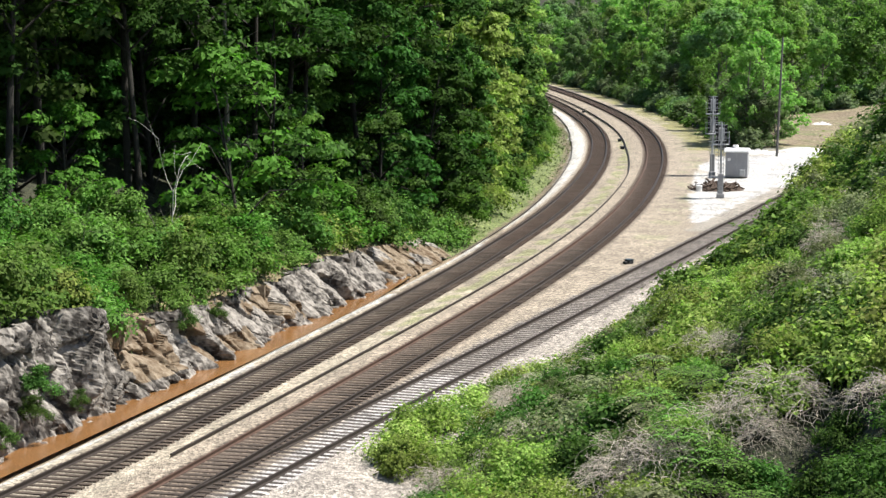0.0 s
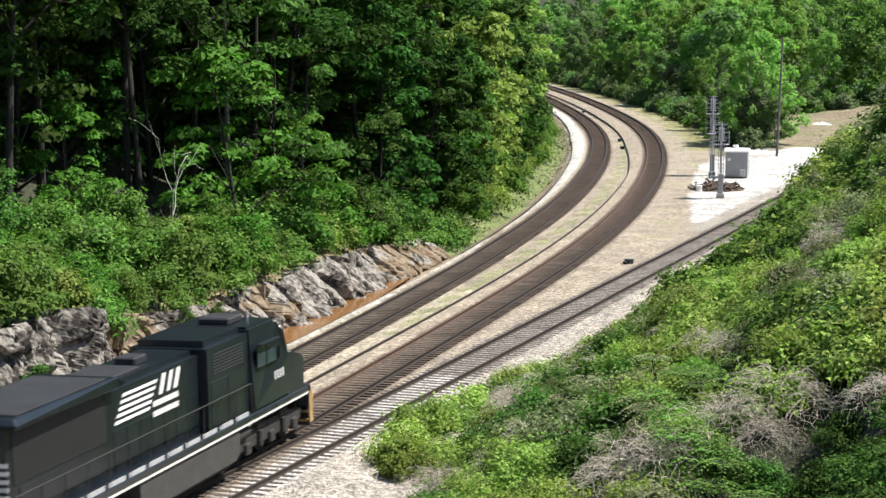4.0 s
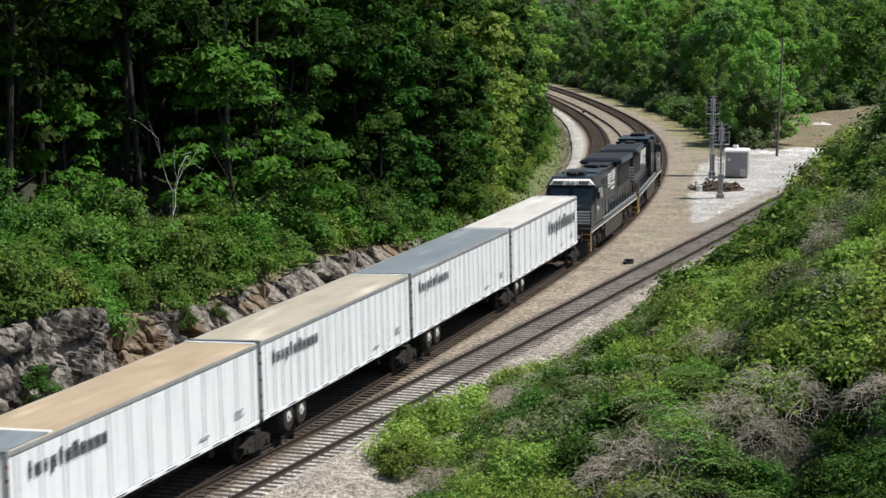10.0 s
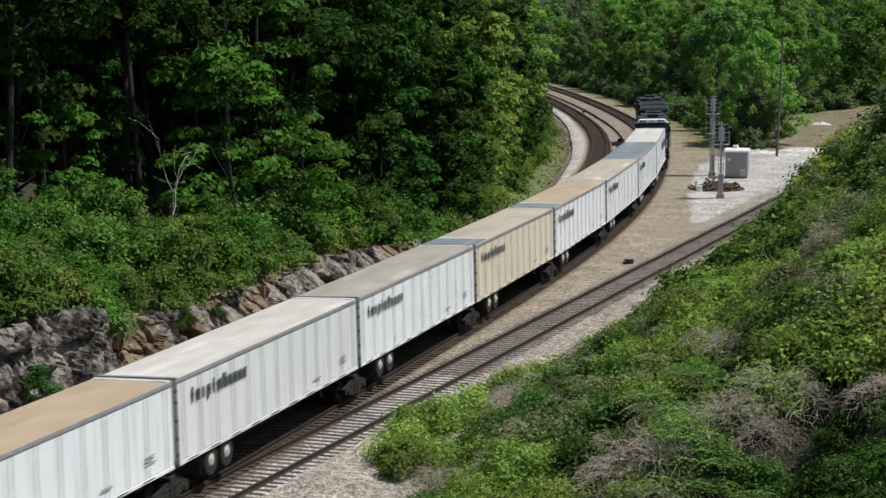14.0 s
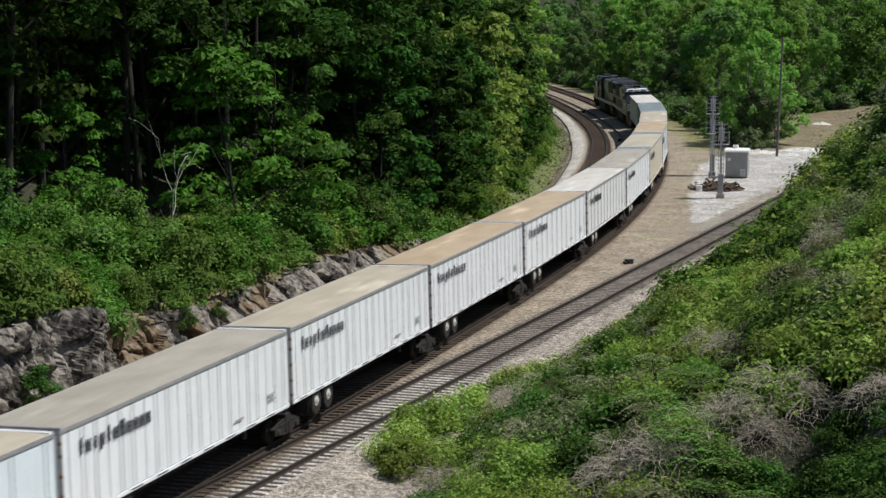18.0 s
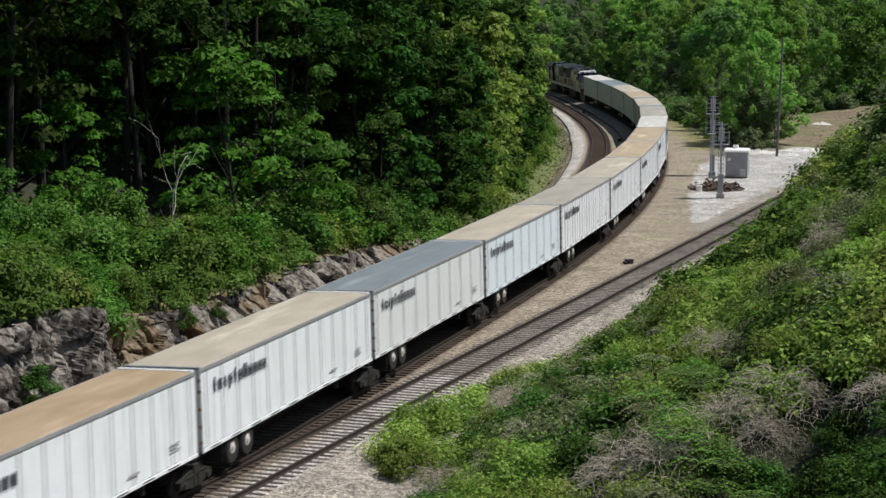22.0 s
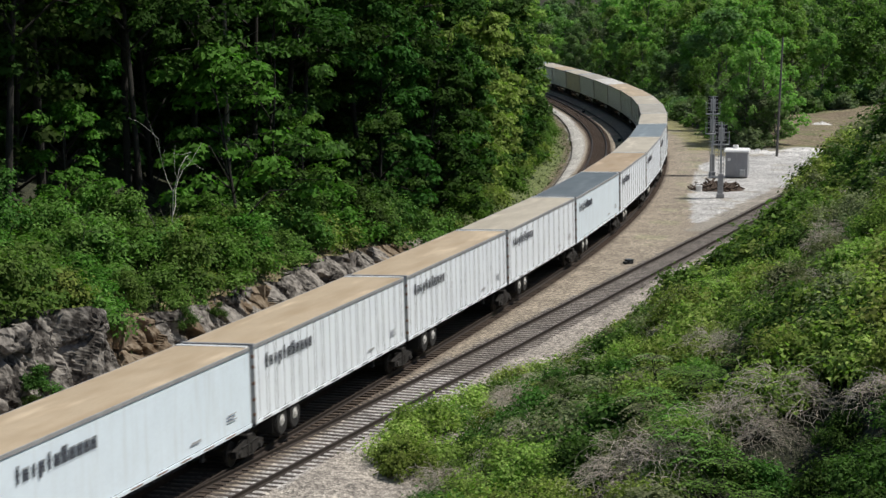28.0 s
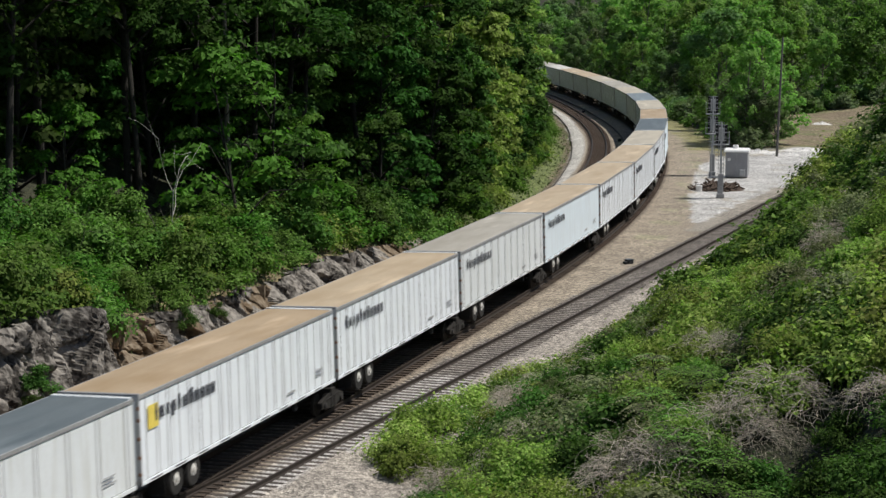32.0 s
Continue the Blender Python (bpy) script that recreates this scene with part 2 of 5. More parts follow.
def ground(s, l):
    """Height of the ground."""
    s, l = np.asarray(s, float), np.asarray(l, float)
    d = gap(s)
    z = np.where(l > -2.2, -0.178, np.interp(l + d, [-1.7, 1.6, 2.4], [-0.395, -0.395, -0.28]))
    # left: shoulder, ditch, hillside
    edge = np.where(s < 118, -(d + 1.7), np.minimum(-(d + 1.7), white_edge(s) + 0.4))
    z = np.where(l < edge, np.maximum(-0.42 + 0.42 * (l - edge), -0.95), z)
    ditch = np.minimum(edge - 1.3, -8.0)
    rt = rock_top(s)
    hill = np.where(s < 118, np.where(l > ditch - 2.4, -0.95 + (rt + 0.7) * np.clip((ditch - 1.7 - l) / 0.7, 0, 1), rt - 0.25 + 0.42 * (ditch - 2.4 - l)), -0.95 + np.clip(ditch - l, 0, 4) * 0.33 + np.clip(ditch - 4 - l, 0, 90) * 0.38)
    z = np.where(l < ditch, np.minimum(hill, 22), z)
    # right bank
    m = np.interp(s, [0, 40, 60, 100, 150, 180], [0.15, 0.28, 0.5, 0.76, 0.8, 0.3])
    t = toe(s)
    z = np.where(l > t, np.minimum(-0.3 + m * np.maximum(l - t, 0) ** 2 / (np.maximum(l - t, 0) + 3.5), 11), z)
    z = z - 1.5 * hollow(s, l)
    # far hills
    far = np.interp(s, [190, 260], [0, 1])
    z = z + far * 0.13 * np.clip(l - 26, 0, 110)
    return z + grade(s)


# ---------------------------------------------------------------- mesh helpers
def mesh_np(name, verts, faces):
    """A mesh from arrays of corners and of faces with equal numbers of corners."""
    me = bpy.data.meshes.new(name)
    verts, faces = np.asarray(verts, np.float32), np.asarray(faces, np.int32)
    n, k = faces.shape
    me.vertices.add(len(verts))
    me.vertices.foreach_set("co", verts.ravel())
    me.loops.add(n * k)
    me.loops.foreach_set("vertex_index", faces.ravel())
    me.polygons.add(n)
    me.polygons.foreach_set("loop_start", np.arange(0, n * k, k, dtype=np.int32))
    me.update(calc_edges=True)
    return me


def flat(me):
    me.polygons.foreach_set("use_smooth", np.zeros(len(me.polygons), bool))
    return me


def smooth(me):
    me.polygons.foreach_set("use_smooth", np.ones(len(me.polygons), bool))
    return me


def grid_faces(nu, nv):
    i = np.arange((nu - 1) * (nv - 1))
    a = (i // (nv - 1)) * nv + i % (nv - 1)
    return np.stack([a, a + nv, a + nv + 1, a + 1], 1)


def box(bm, x0, x1, y0, y1, z0, z1, bevel=0.0):
    r = bmesh.ops.create_cube(bm, size=1, matrix=Matrix.Translation(((x0 + x1) / 2, (y0 + y1) / 2, (z0 + z1) / 2)) @ Matrix.Diagonal((x1 - x0, y1 - y0, z1 - z0, 1)))
    if bevel:
        edges = list({e for v in r["verts"] for e in v.link_edges})
        bmesh.ops.bevel(bm, geom=edges, offset=bevel, segments=1, affect="EDGES")
    return r["verts"]


def cyl(bm, a, b, r0, r1=None, n=10):
    """A round bar from a to b."""
    a, b = Vector(a), Vector(b)
    d = b - a
    m = Matrix.Translation((a + b) / 2) @ d.to_track_quat("Z", "Y").to_matrix().to_4x4()
    bmesh.ops.create_cone(bm, cap_ends=True, segments=n, radius1=r0, radius2=r0 if r1 is None else r1, depth=d.length, matrix=m)


def prism(bm, outline, x0, x1):
    """A solid with the outline (y, z) from x0 to x1."""
    a = [bm.verts.new((x0, y, z)) for y, z in outline]
    b = [bm.verts.new((x1, y, z)) for y, z in outline]
    bm.faces.new(a)
    bm.faces.new(b[::-1])
    for i in range(len(a)):
        j = (i + 1) % len(a)
        bm.faces.new((a[j], a[i], b[i], b[j]))
    bmesh.ops.recalc_face_normals(bm, faces=bm.faces[:])


def mesh(name, bm, material):
    me = bpy.data.meshes.new(name)
    bm.to_mesh(me)
    bm.free()
    me.materials.append(material)
    return me


def part(name, bm, material, parent, label="", m=None):
    me = bm if isinstance(bm, bpy.types.Mesh) else mesh(name, bm, material)
    if not me.materials:
        me.materials.append(material)
    ob = new(name, me)
    ob.parent = parent
    if m is not None:
        ob.matrix_basis = m
    if label:
        ob["label"] = label
    return ob


def shape(fn, *a):
    bm = bmesh.new()
    fn(bm, *a)
    return bm


def boxes(*rows):
    bm = bmesh.new()
    for r in rows:
        box(bm, *r)
    return bm


def setting(name, me, label, category, kind="structure"):
    return tagged(new(name, me), label, category, kind=kind)


# ---------------------------------------------------------------- the ground
def ground_material():
    """Ballast, soil, gravel and grass: the cover's colour lies on the sheet, stones and stains on top of it."""
    m = bpy.data.materials.new("ground_cover")
    m.use_nodes = True
    nt, lk = m.node_tree.nodes, m.node_tree.links
    b = nt["Principled BSDF"]
    b.inputs["Roughness"].default_value = 0.95
    at_ = nt.new("ShaderNodeAttribute")
    at_.attribute_name = "cover"
    tc = nt.new("ShaderNodeTexCoord")
    big, mid, vor = nt.new("ShaderNodeTexNoise"), nt.new("ShaderNodeTexNoise"), nt.new("ShaderNodeTexVoronoi")
    big.inputs["Scale"].default_value, mid.inputs["Scale"].default_value, vor.inputs["Scale"].default_value = 0.45, 3.5, 13
    big.inputs["Detail"].default_value, mid.inputs["Detail"].default_value = 6, 6
    for n in (big, mid, vor):
        lk.new(tc.outputs["Object"], n.inputs["Vector"])
    val = nt.new("ShaderNodeMapRange")
    val.inputs["From Min"].default_value, val.inputs["From Max"].default_value = 0.3, 0.7
    val.inputs["To Min"].default_value, val.inputs["To Max"].default_value = 0.78, 1.2
    lk.new(big.outputs["Fac"], val.inputs["Value"])
    bw = nt.new("ShaderNodeSeparateColor")
    lk.new(vor.outputs["Color"], bw.inputs[0])
    v2 = nt.new("ShaderNodeMapRange")
    v2.inputs["To Min"].default_value, v2.inputs["To Max"].default_value = 0.4, 1.6
    lk.new(bw.outputs[0], v2.inputs["Value"])
    v3 = nt.new("ShaderNodeMapRange")
    v3.inputs["From Min"].default_value, v3.inputs["From Max"].default_value = 0.3, 0.7
    v3.inputs["To Min"].default_value, v3.inputs["To Max"].default_value = 0.6, 1.4
    lk.new(mid.outputs["Fac"], v3.inputs["Value"])
    m1, m2 = nt.new("ShaderNodeMath"), nt.new("ShaderNodeMath")
    m1.operation = m2.operation = "MULTIPLY"
    lk.new(val.outputs[0], m1.inputs[0])
    lk.new(v2.outputs[0], m1.inputs[1])
    lk.new(m1.outputs[0], m2.inputs[0])
    lk.new(v3.outputs[0], m2.inputs[1])
    hs = nt.new("ShaderNodeHueSaturation")
    lk.new(at_.outputs["Color"], hs.inputs["Color"])
    lk.new(m2.outputs[0], hs.inputs["Value"])
    lk.new(hs.outputs[0], b.inputs["Base Color"])
    bp = nt.new("ShaderNodeBump")
    bp.inputs["Strength"].default_value, bp.inputs["Distance"].default_value = 0.7, 0.06
    lk.new(vor.outputs["Distance"], bp.inputs["Height"])
    lk.new(bp.outputs[0], b.inputs["Normal"])
    return m


# leaf litter is darkened further: shade under trees and shrubs is in its colour
BALLAST, PALE, BED, LITTER_SHADE = (0.265, 0.225, 0.175), (0.42, 0.41, 0.385), (0.078, 0.057, 0.042), (0.03, 0.034, 0.016)
GRASS, DRY, PAD, BRANCH_BALLAST, DIRT = (0.12, 0.15, 0.05), (0.19, 0.15, 0.1), (0.41, 0.405, 0.395), (0.3, 0.27, 0.235), (0.3, 0.23, 0.15)


def cover(s, l, j):
    """Colour of the ground's cover; j: a random lateral wobble."""
    d, w = gap(s), l + j * 0.25
    c = BALLAST
    if abs(l) < 1.2 or abs(l + d) < 1.2:
        near = np.array((0.185, 0.16, 0.125) if abs(l + d) < 1.2 else (0.135, 0.105, 0.08))
        return tuple(near + (np.array(BED) - near) * np.clip((s - 75 + 14 * j) / 40, 0, 1))
    if l < -d - 1.5:
        if w > white_edge(s):
            return PALE
        if s < 116:
            return DIRT if w > -9.2 else (0.2, 0.165, 0.09) if w > -11.6 and s > 74 else LITTER_SHADE
        return ((0.17, 0.14, 0.095) if w > white_edge(s) - 0.9 else GRASS if w > -12.5 else LITTER_SHADE)
    if l < -1.5:
        return (0.22, 0.22, 0.12) if 85 < s < 215 and abs(w + 2.9) < 0.5 and j > -0.1 else (0.33, 0.29, 0.225) if w < -2.3 and s < 100 else BALLAST
    b = branch(s)
    t = float(toe(s))
    if s < 175:
        if abs(l - b) < 1.3 and l > 1.5:
            return (0.38, 0.365, 0.35) if s < 76 else (0.22, 0.2, 0.18)
        if l > b and w < t + 0.4:
            return BRANCH_BALLAST if s < 150 else PAD
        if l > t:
            return LITTER_SHADE
    if 128 < s < 160 and abs(w - b) < 2.7:
        return (0.27, 0.245, 0.21)
    if 133 < s < 205 and w > np.interp(s, [133, 150, 172, 205], [5.2, 4.0, 3.6, 6.5]) and s + 5 * j < np.interp(l, [4, 8, 12, 14, 22], [184, 192, 200, 203, 198]):
        return PAD if j > -0.4 else (0.36, 0.34, 0.3)
    if 120 < s and 2.6 < w < 4.6 and j > 0.1 and s < 300:
        return (0.255, 0.235, 0.16)
    if s > 198:
        if w < np.interp(s, [198, 300], [3.4, 2.6]):
            return BALLAST
        if s < 275 and 10 < l < 46:
            return DRY if j < 0.12 else (0.2, 0.18, 0.1) if j < 0.35 else (0.13, 0.14, 0.06)
        return (0.2, 0.19, 0.085) if w < 6.5 else LITTER_SHADE
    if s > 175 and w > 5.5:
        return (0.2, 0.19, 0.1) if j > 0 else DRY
    return BALLAST if w < t else LITTER_SHADE


rows_s = np.unique(np.concatenate([np.arange(-660, 20, 20), np.arange(20, 45, 5), np.arange(45, 205, 0.5), np.arange(205, 400, 1.5), np.arange(400, 720, 20)]))
cols_l = np.concatenate([np.arange(-440, -60, 20), np.arange(-60, -14, 2), np.arange(-14, -9, 0.5), np.arange(-9, 12, 0.35), np.arange(12, 26, 1), np.arange(26, 60, 3), np.arange(60, 700, 40)])
gs, gl = np.meshgrid(rows_s, cols_l, indexing="ij")
gx, gy = at(gs, gl)
gzz = ground(gs, gl)
rnd = np.random.RandomState(4)
wob = np.array([noise.noise((a * 0.35, b * 0.35, 3.0)) + 0.45 * noise.noise((a * 0.7, b * 0.9, 8.0)) for a, b in zip(gs.ravel(), gl.ravel())])
gzz += (wob * 0.06).reshape(gzz.shape) * np.where((gl > -9) & (gl < branch(gs) + 1.5), 0.06, 4.0)
me = smooth(mesh_np("ground", np.stack([gx, gy, gzz], -1).reshape(-1, 3), grid_faces(len(rows_s), len(cols_l))[:, ::-1]))
att = me.color_attributes.new("cover", "FLOAT_COLOR", "POINT")
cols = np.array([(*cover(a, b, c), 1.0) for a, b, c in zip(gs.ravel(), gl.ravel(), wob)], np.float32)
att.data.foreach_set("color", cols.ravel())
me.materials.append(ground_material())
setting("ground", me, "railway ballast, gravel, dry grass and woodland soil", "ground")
SOIL = mat("distant_soil", (0.07, 0.09, 0.04), 0.95, 0.4, 0.02, 0.3)
far_plain = setting("distant_ground", mesh_np("distant_ground", [(-4000, -4000, -9), (4000, -4000, -9), (4000, 4000, -9), (-4000, 4000, -9)], [(0, 1, 2, 3)]), "wooded plain that runs to the horizon", "ground")
far_plain.data.materials.append(SOIL)

# ditch water
ws = np.arange(45, 106, 0.8)
wl = np.stack([np.interp(ws, [45, 60, 85, 97, 106], [-6.95, -7.0, -7.0, -7.15, -7.75]), np.interp(ws, [45, 60, 85, 100, 113], [-8.3, -8.5, -8.8, -8.9, -8.2])], 1)
wx, wy = at(ws[:, None], wl)
water = setting("water", smooth(mesh_np("water", np.stack([wx, wy, np.full_like(wx, -0.62)], -1).reshape(-1, 3), grid_faces(len(ws), 2))), "orange-brown muddy water standing in the trackside ditch", "water")
water.data.materials.append(WATER)


# ---------------------------------------------------------------- rock cutting
def slabs(a, b, seed, da, db, out, tilt, crack):
    """Relief of a jointed rock: plates in a jittered grid, each with its own set-back and slant, and open joints between them."""
    rng = np.random.RandomState(seed)
    n = 120
    ja, jb = rng.uniform(0.1, 0.9, (n, n)), rng.uniform(0.1, 0.9, (n, n))
    off, ga, gb = rng.uniform(-1, 1, (n, n)) * out, rng.uniform(-1, 1, (n, n)) * tilt, rng.uniform(-1, 1, (n, n)) * tilt
    ia, ib = np.floor(a / da).astype(int), np.floor(b / db).astype(int)
    best, second, relief = np.full(a.shape, 9e9), np.full(a.shape, 9e9), np.zeros(a.shape)
    for p in (-1, 0, 1):
        for q in (-1, 0, 1):
            u, v = (ia + p) % n, (ib + q) % n
            ea, eb = a / da - (ia + p + ja[u, v]), b / db - (ib + q + jb[u, v])
            dist = np.hypot(ea, eb)
            r = off[u, v] + ga[u, v] * ea + gb[u, v] * eb
            closer = dist < best
            second = np.where(closer, best, np.minimum(second, dist))
            relief = np.where(closer, r, relief)
            best = np.minimum(best, dist)
    return relief - crack * np.clip(1 - (second - best) / 0.14, 0, 1)


def rock_face():
    us = np.arange(40, 117, 0.1)
    vs = np.linspace(0, 1, 50)
    U, V = np.meshgrid(us, vs, indexing="ij")
    top = rock_top(U)
    Z = -0.85 + (top + 0.9) * V
    big = np.array([noise.fractal((p * 0.32, q * 0.5, 2.0), 1.0, 2.0, 3) for p, q in zip(U.ravel(), Z.ravel())]).reshape(U.shape)
    fine = np.array([noise.fractal((p * 2.2, q * 2.6, 7.0), 1.0, 2.0, 3) for p, q in zip(U.ravel(), Z.ravel())]).reshape(U.shape)
    # joints dip steeply down the line
    dip = np.interp(U, [40, 64, 69, 76, 117], [0.9, 0.95, 0.8, 0.8, 0.85])
    a = U * np.sin(dip) + Z * np.cos(dip) + 0.35 * big
    b = Z * np.sin(dip) - U * np.cos(dip) + 0.3 * big + 60
    out = 0.55 * big + slabs(a, b, 3, 1.15, 2.4, 0.34, 0.5, 0.35) + slabs(a * 0.8 + b * 0.6, b * 0.8 - a * 0.6 + 30, 8, 0.75, 1.0, 0.08, 0.2, 0.06) + 0.08 * fine
    out = out * np.clip(top / 1.8 + 0.2, 0, 1)
    # buttress with an overhanging head and a dark cleft behind it
    out += 1.25 * np.exp(-((U - 66.9) / 1.5) ** 4) * np.clip(V * 1.5, 0, 1) - 0.55 * np.exp(-((U - 65.2 + 0.5 * V) / 0.3) ** 2) - 0.5 * np.exp(-((U - 68.9) / 0.35) ** 2)
    out -= 0.6 * np.exp(-((U - 67.2) / 0.8) ** 2 - ((V - 0.5) / 0.13) ** 2)
    L_ = -8.1 - np.interp(U, [64, 75], [1.35, 1.9]) * V ** 1.15 + out * 0.9
    x, y = at(U, np.minimum(L_, -7.75))
    z = Z + 0.05 * fine * V - np.where(V == 1, 1.1, 0)
    verts = np.stack([x, y, z], -1).reshape(-1, 3)
    me = flat(mesh_np("rock_face", verts, grid_faces(len(us), len(vs))[:, ::-1]))
    me.materials.append(ROCK)
    me.materials.append(ROCK_CLAY)
    nv = len(vs) - 1
    idx = np.zeros(len(me.polygons), np.int32)
    for i in range(len(idx)):
        u = us[i // nv]
        v = (i % nv) / nv
        n = noise.noise((u * 0.5, v * 2.0, 11.0))
        clay = (69 < u < 74.5 and v > 0.2) or (77 < u < 90 and n > 0.12) or (103 < u and n > -0.2)
        idx[i] = 1 if clay and n > -0.35 else 0
    me.polygons.foreach_set("material_index", idx)
    return setting("rock_face", me, "grey and rust-stained rock face of the cutting above the ditch", "rock")


rock_face()
boulder_meshes = []
for k in range(4):
    bm = bmesh.new()
    bmesh.ops.create_icosphere(bm, subdivisions=2, radius=0.5)
    for v in bm.verts:
        v.co *= 1 + 0.5 * noise.noise(v.co * 2.2 + Vector((k * 9, 0, 0)))
        v.co.z *= 0.7
    boulder_meshes.append(mesh("boulder", bm, STONE))
brng = random.Random(5)
for k in range(22):
    s_ = brng.choice([brng.uniform(58, 70), brng.uniform(70, 112)])
    l_ = -8.0 - brng.uniform(0, 0.7)
    size = brng.uniform(0.15, 0.42)
    x, y = at(s_, l_)
    ob = tagged(new("boulder", brng.choice(boulder_meshes)), "pale angular boulder at the foot of the rock face", "rock", "boulders along the ditch")
    ob.matrix_world = pose(x, y, -0.72 + 0.15 * size, brng.uniform(-20, 20), brng.uniform(-20, 20), brng.uniform(0, 360))
    ob.scale = (size, size * brng.uniform(0.7, 1.2), size * brng.uniform(0.7, 1.1))


# ---------------------------------------------------------------- tracks
RAIL = [(-0.035, 0), (0.035, 0), (0.035, -0.04), (0.011, -0.055), (0.011, -0.135), (0.07, -0.155), (0.07, -0.172), (-0.07, -0.172), (-0.07, -0.155), (-0.011, -0.135), (-0.011, -0.055), (-0.035, -0.04)]


def rail_mesh(ss, off, z, tilt):
    """A rail swept along the line at the lateral off(s), height z(s) and tilt(s)."""
    ll, zz, cc = off(ss), z(ss), tilt(ss)
    verts = []
    for s_, l_, z_, c_ in zip(ss, ll, zz, cc):
        for u, v in RAIL:
            x, y = at(s_, l_ + u - c_ * v)
            verts.append((x, y, z_ + v + c_ * u))
    n, k = len(ss), len(RAIL)
    i = np.arange((n - 1) * k)
    a, b = (i // k) * k, i % k
    f = np.stack([a + b, a + (b + 1) % k, a + k + (b + 1) % k, a + k + b], 1)
    return flat(mesh_np("rail", verts, f))


def tie_mesh(length, seed):
    bm = bmesh.new()
    r = random.Random(seed)
    box(bm, -length / 2, length / 2, -0.115, 0.115, -0.17, 0, 0.012)
    for v in bm.verts:
        v.co += Vector((r.uniform(-0.03, 0.03), r.uniform(-0.008, 0.008), r.uniform(-0.006, 0.006)))
    return bm


def track(name, label, centre, z0, first, last, near_to, step, tie_mat, rail_mats, length=2.4):
    root = tagged(new(name), label, "railway track", kind="structure")
    ss = np.concatenate([np.arange(first, min(200, last), 2.0), np.arange(min(200, last), last + 0.1, 4.0)])
    lev = lambda s_: z0 + grade(s_)
    tilt = lambda s_: cant(s_) if name != "branch_track" else 0 * s_
    for side, rm in zip((-0.7525, 0.7525), rail_mats):
        part("rail", rail_mesh(ss, lambda q: centre(q) + side, lambda q: lev(q) + tilt(q) * (side + 0.7525), tilt), rm, root)
    kinds = [mesh("tie", tie_mesh(length, k), tie_mat) for k in range(5)]
    r = random.Random(len(name))
    rest_v, rest_f = [], []
    s_ = 40.0
    while s_ < last:
        c = float(centre(s_))
        x, y = at(s_, c)
        lean = math.degrees(float(tilt(np.array(s_))))
        dh = float(centre(s_ + 0.5) - centre(s_ - 0.5))
        m = pose(float(x), float(y), float(lev(s_)) - 0.165 + float(tilt(np.array(s_))) * 0.75, 0, -lean, math.degrees(turn(s_) - dh) + r.uniform(-1, 1))
        if s_ < near_to:
            part("tie", r.choice(kinds), tie_mat, root, m=m)
        else:
            k = len(rest_v)
            for X_, Y_, Z_ in ((-1, -1, 0), (1, -1, 0), (1, 1, 0), (-1, 1, 0), (-1, -1, -1), (1, -1, -1), (1, 1, -1), (-1, 1, -1)):
                rest_v.append(m @ Vector((X_ * length / 2, Y_ * 0.115, Z_ * 0.17)))
            rest_f += [[k + q for q in f] for f in ((0, 1, 2, 3), (0, 4, 5, 1), (1, 5, 6, 2), (2, 6, 7, 3), (3, 7, 4, 0))]
        s_ += step * r.uniform(0.94, 1.06)
    if rest_v:
        tagged(part("distant_ties", flat(mesh_np("distant_ties", rest_v, rest_f)), TIE_FAR, root), kind="stuff")
    return root


def spare_rail(lat, first, last, z, label):
    ss = np.arange(first, last, 2.0)
    ob = tagged(new("spare_rail", rail_mesh(ss, lat, lambda q: z + grade(q) + 0.0 * q, lambda q: 0.0 * q)), label, "rail")
    ob.data.materials.append(STEEL_RAIL)


TRACK_Z1 = -0.21


# ---------------------------------------------------------------- the train
def arrive(t):
    """Place along the line of the coupling behind the trailer of number 6."""
    q = t - 16
    return 99.05 + 14.918 * q - 0.01665 * q * q + 0.000204 * q ** 3


PITCH, BODY_L, HALF_W, SILL, TOP = 16.735, 16.36, 1.27, 1.2, 3.9


def letter_shapes(step, h):
    """Plain dark upright bars in place of the letters on a trailer's side, one mesh for each."""
    out = []
    for i in range(11):
        bm = bmesh.new()
        w = 0.23 * step
        zt = h * (1.0 if i in (0, 4, 6) else 0.74)
        for y in ((0.46,) if i in (0, 2, 4) else (0.24, 0.68)):
            box(bm, 0, 0.012, y * step - w / 2, y * step + w / 2, -0.24 * h if i == 3 and y < 0.3 else 0, zt)
        box(bm, 0, 0.01, 0.24 * step, 0.68 * step, zt * 0.42, zt * 0.58)
        out.append(mesh("letter_bar", bm, INK))
    return out


def lettering(root, shapes, y0, step, z, x):
    for i, me in enumerate(shapes):
        part("letter_bar", me, INK, root, "plain dark painted bar", m=pose(x, y0 + i * step, z))


def wheel_pair(root, y, x, r, tyre_w):
    """One road tyre with its pale hub."""
    for side in (-1, 1):
        bm = bmesh.new()
        cyl(bm, (side * x, 0, 0), (side * (x - tyre_w), 0, 0), r, n=20)
        bmesh.ops.bevel(bm, geom=[e for e in bm.edges if len(e.link_faces) == 2 and max(len(f.verts) for f in e.link_faces) > 4], offset=0.05, segments=2, affect="EDGES")
        w = part("tyre", bm, TYRE, root, m=pose(0, y, 0.84))
        hub = bmesh.new()
        cyl(hub, (side * (x + 0.006), 0, 0), (side * (x - 0.1), 0, 0), r * 0.36, r * 0.42, n=16)
        cyl(hub, (side * (x + 0.06), 0, 0), (side * x, 0, 0), r * 0.16, r * 0.2, n=10)
        part("hub", hub, HUB, w, "pale wheel hub")


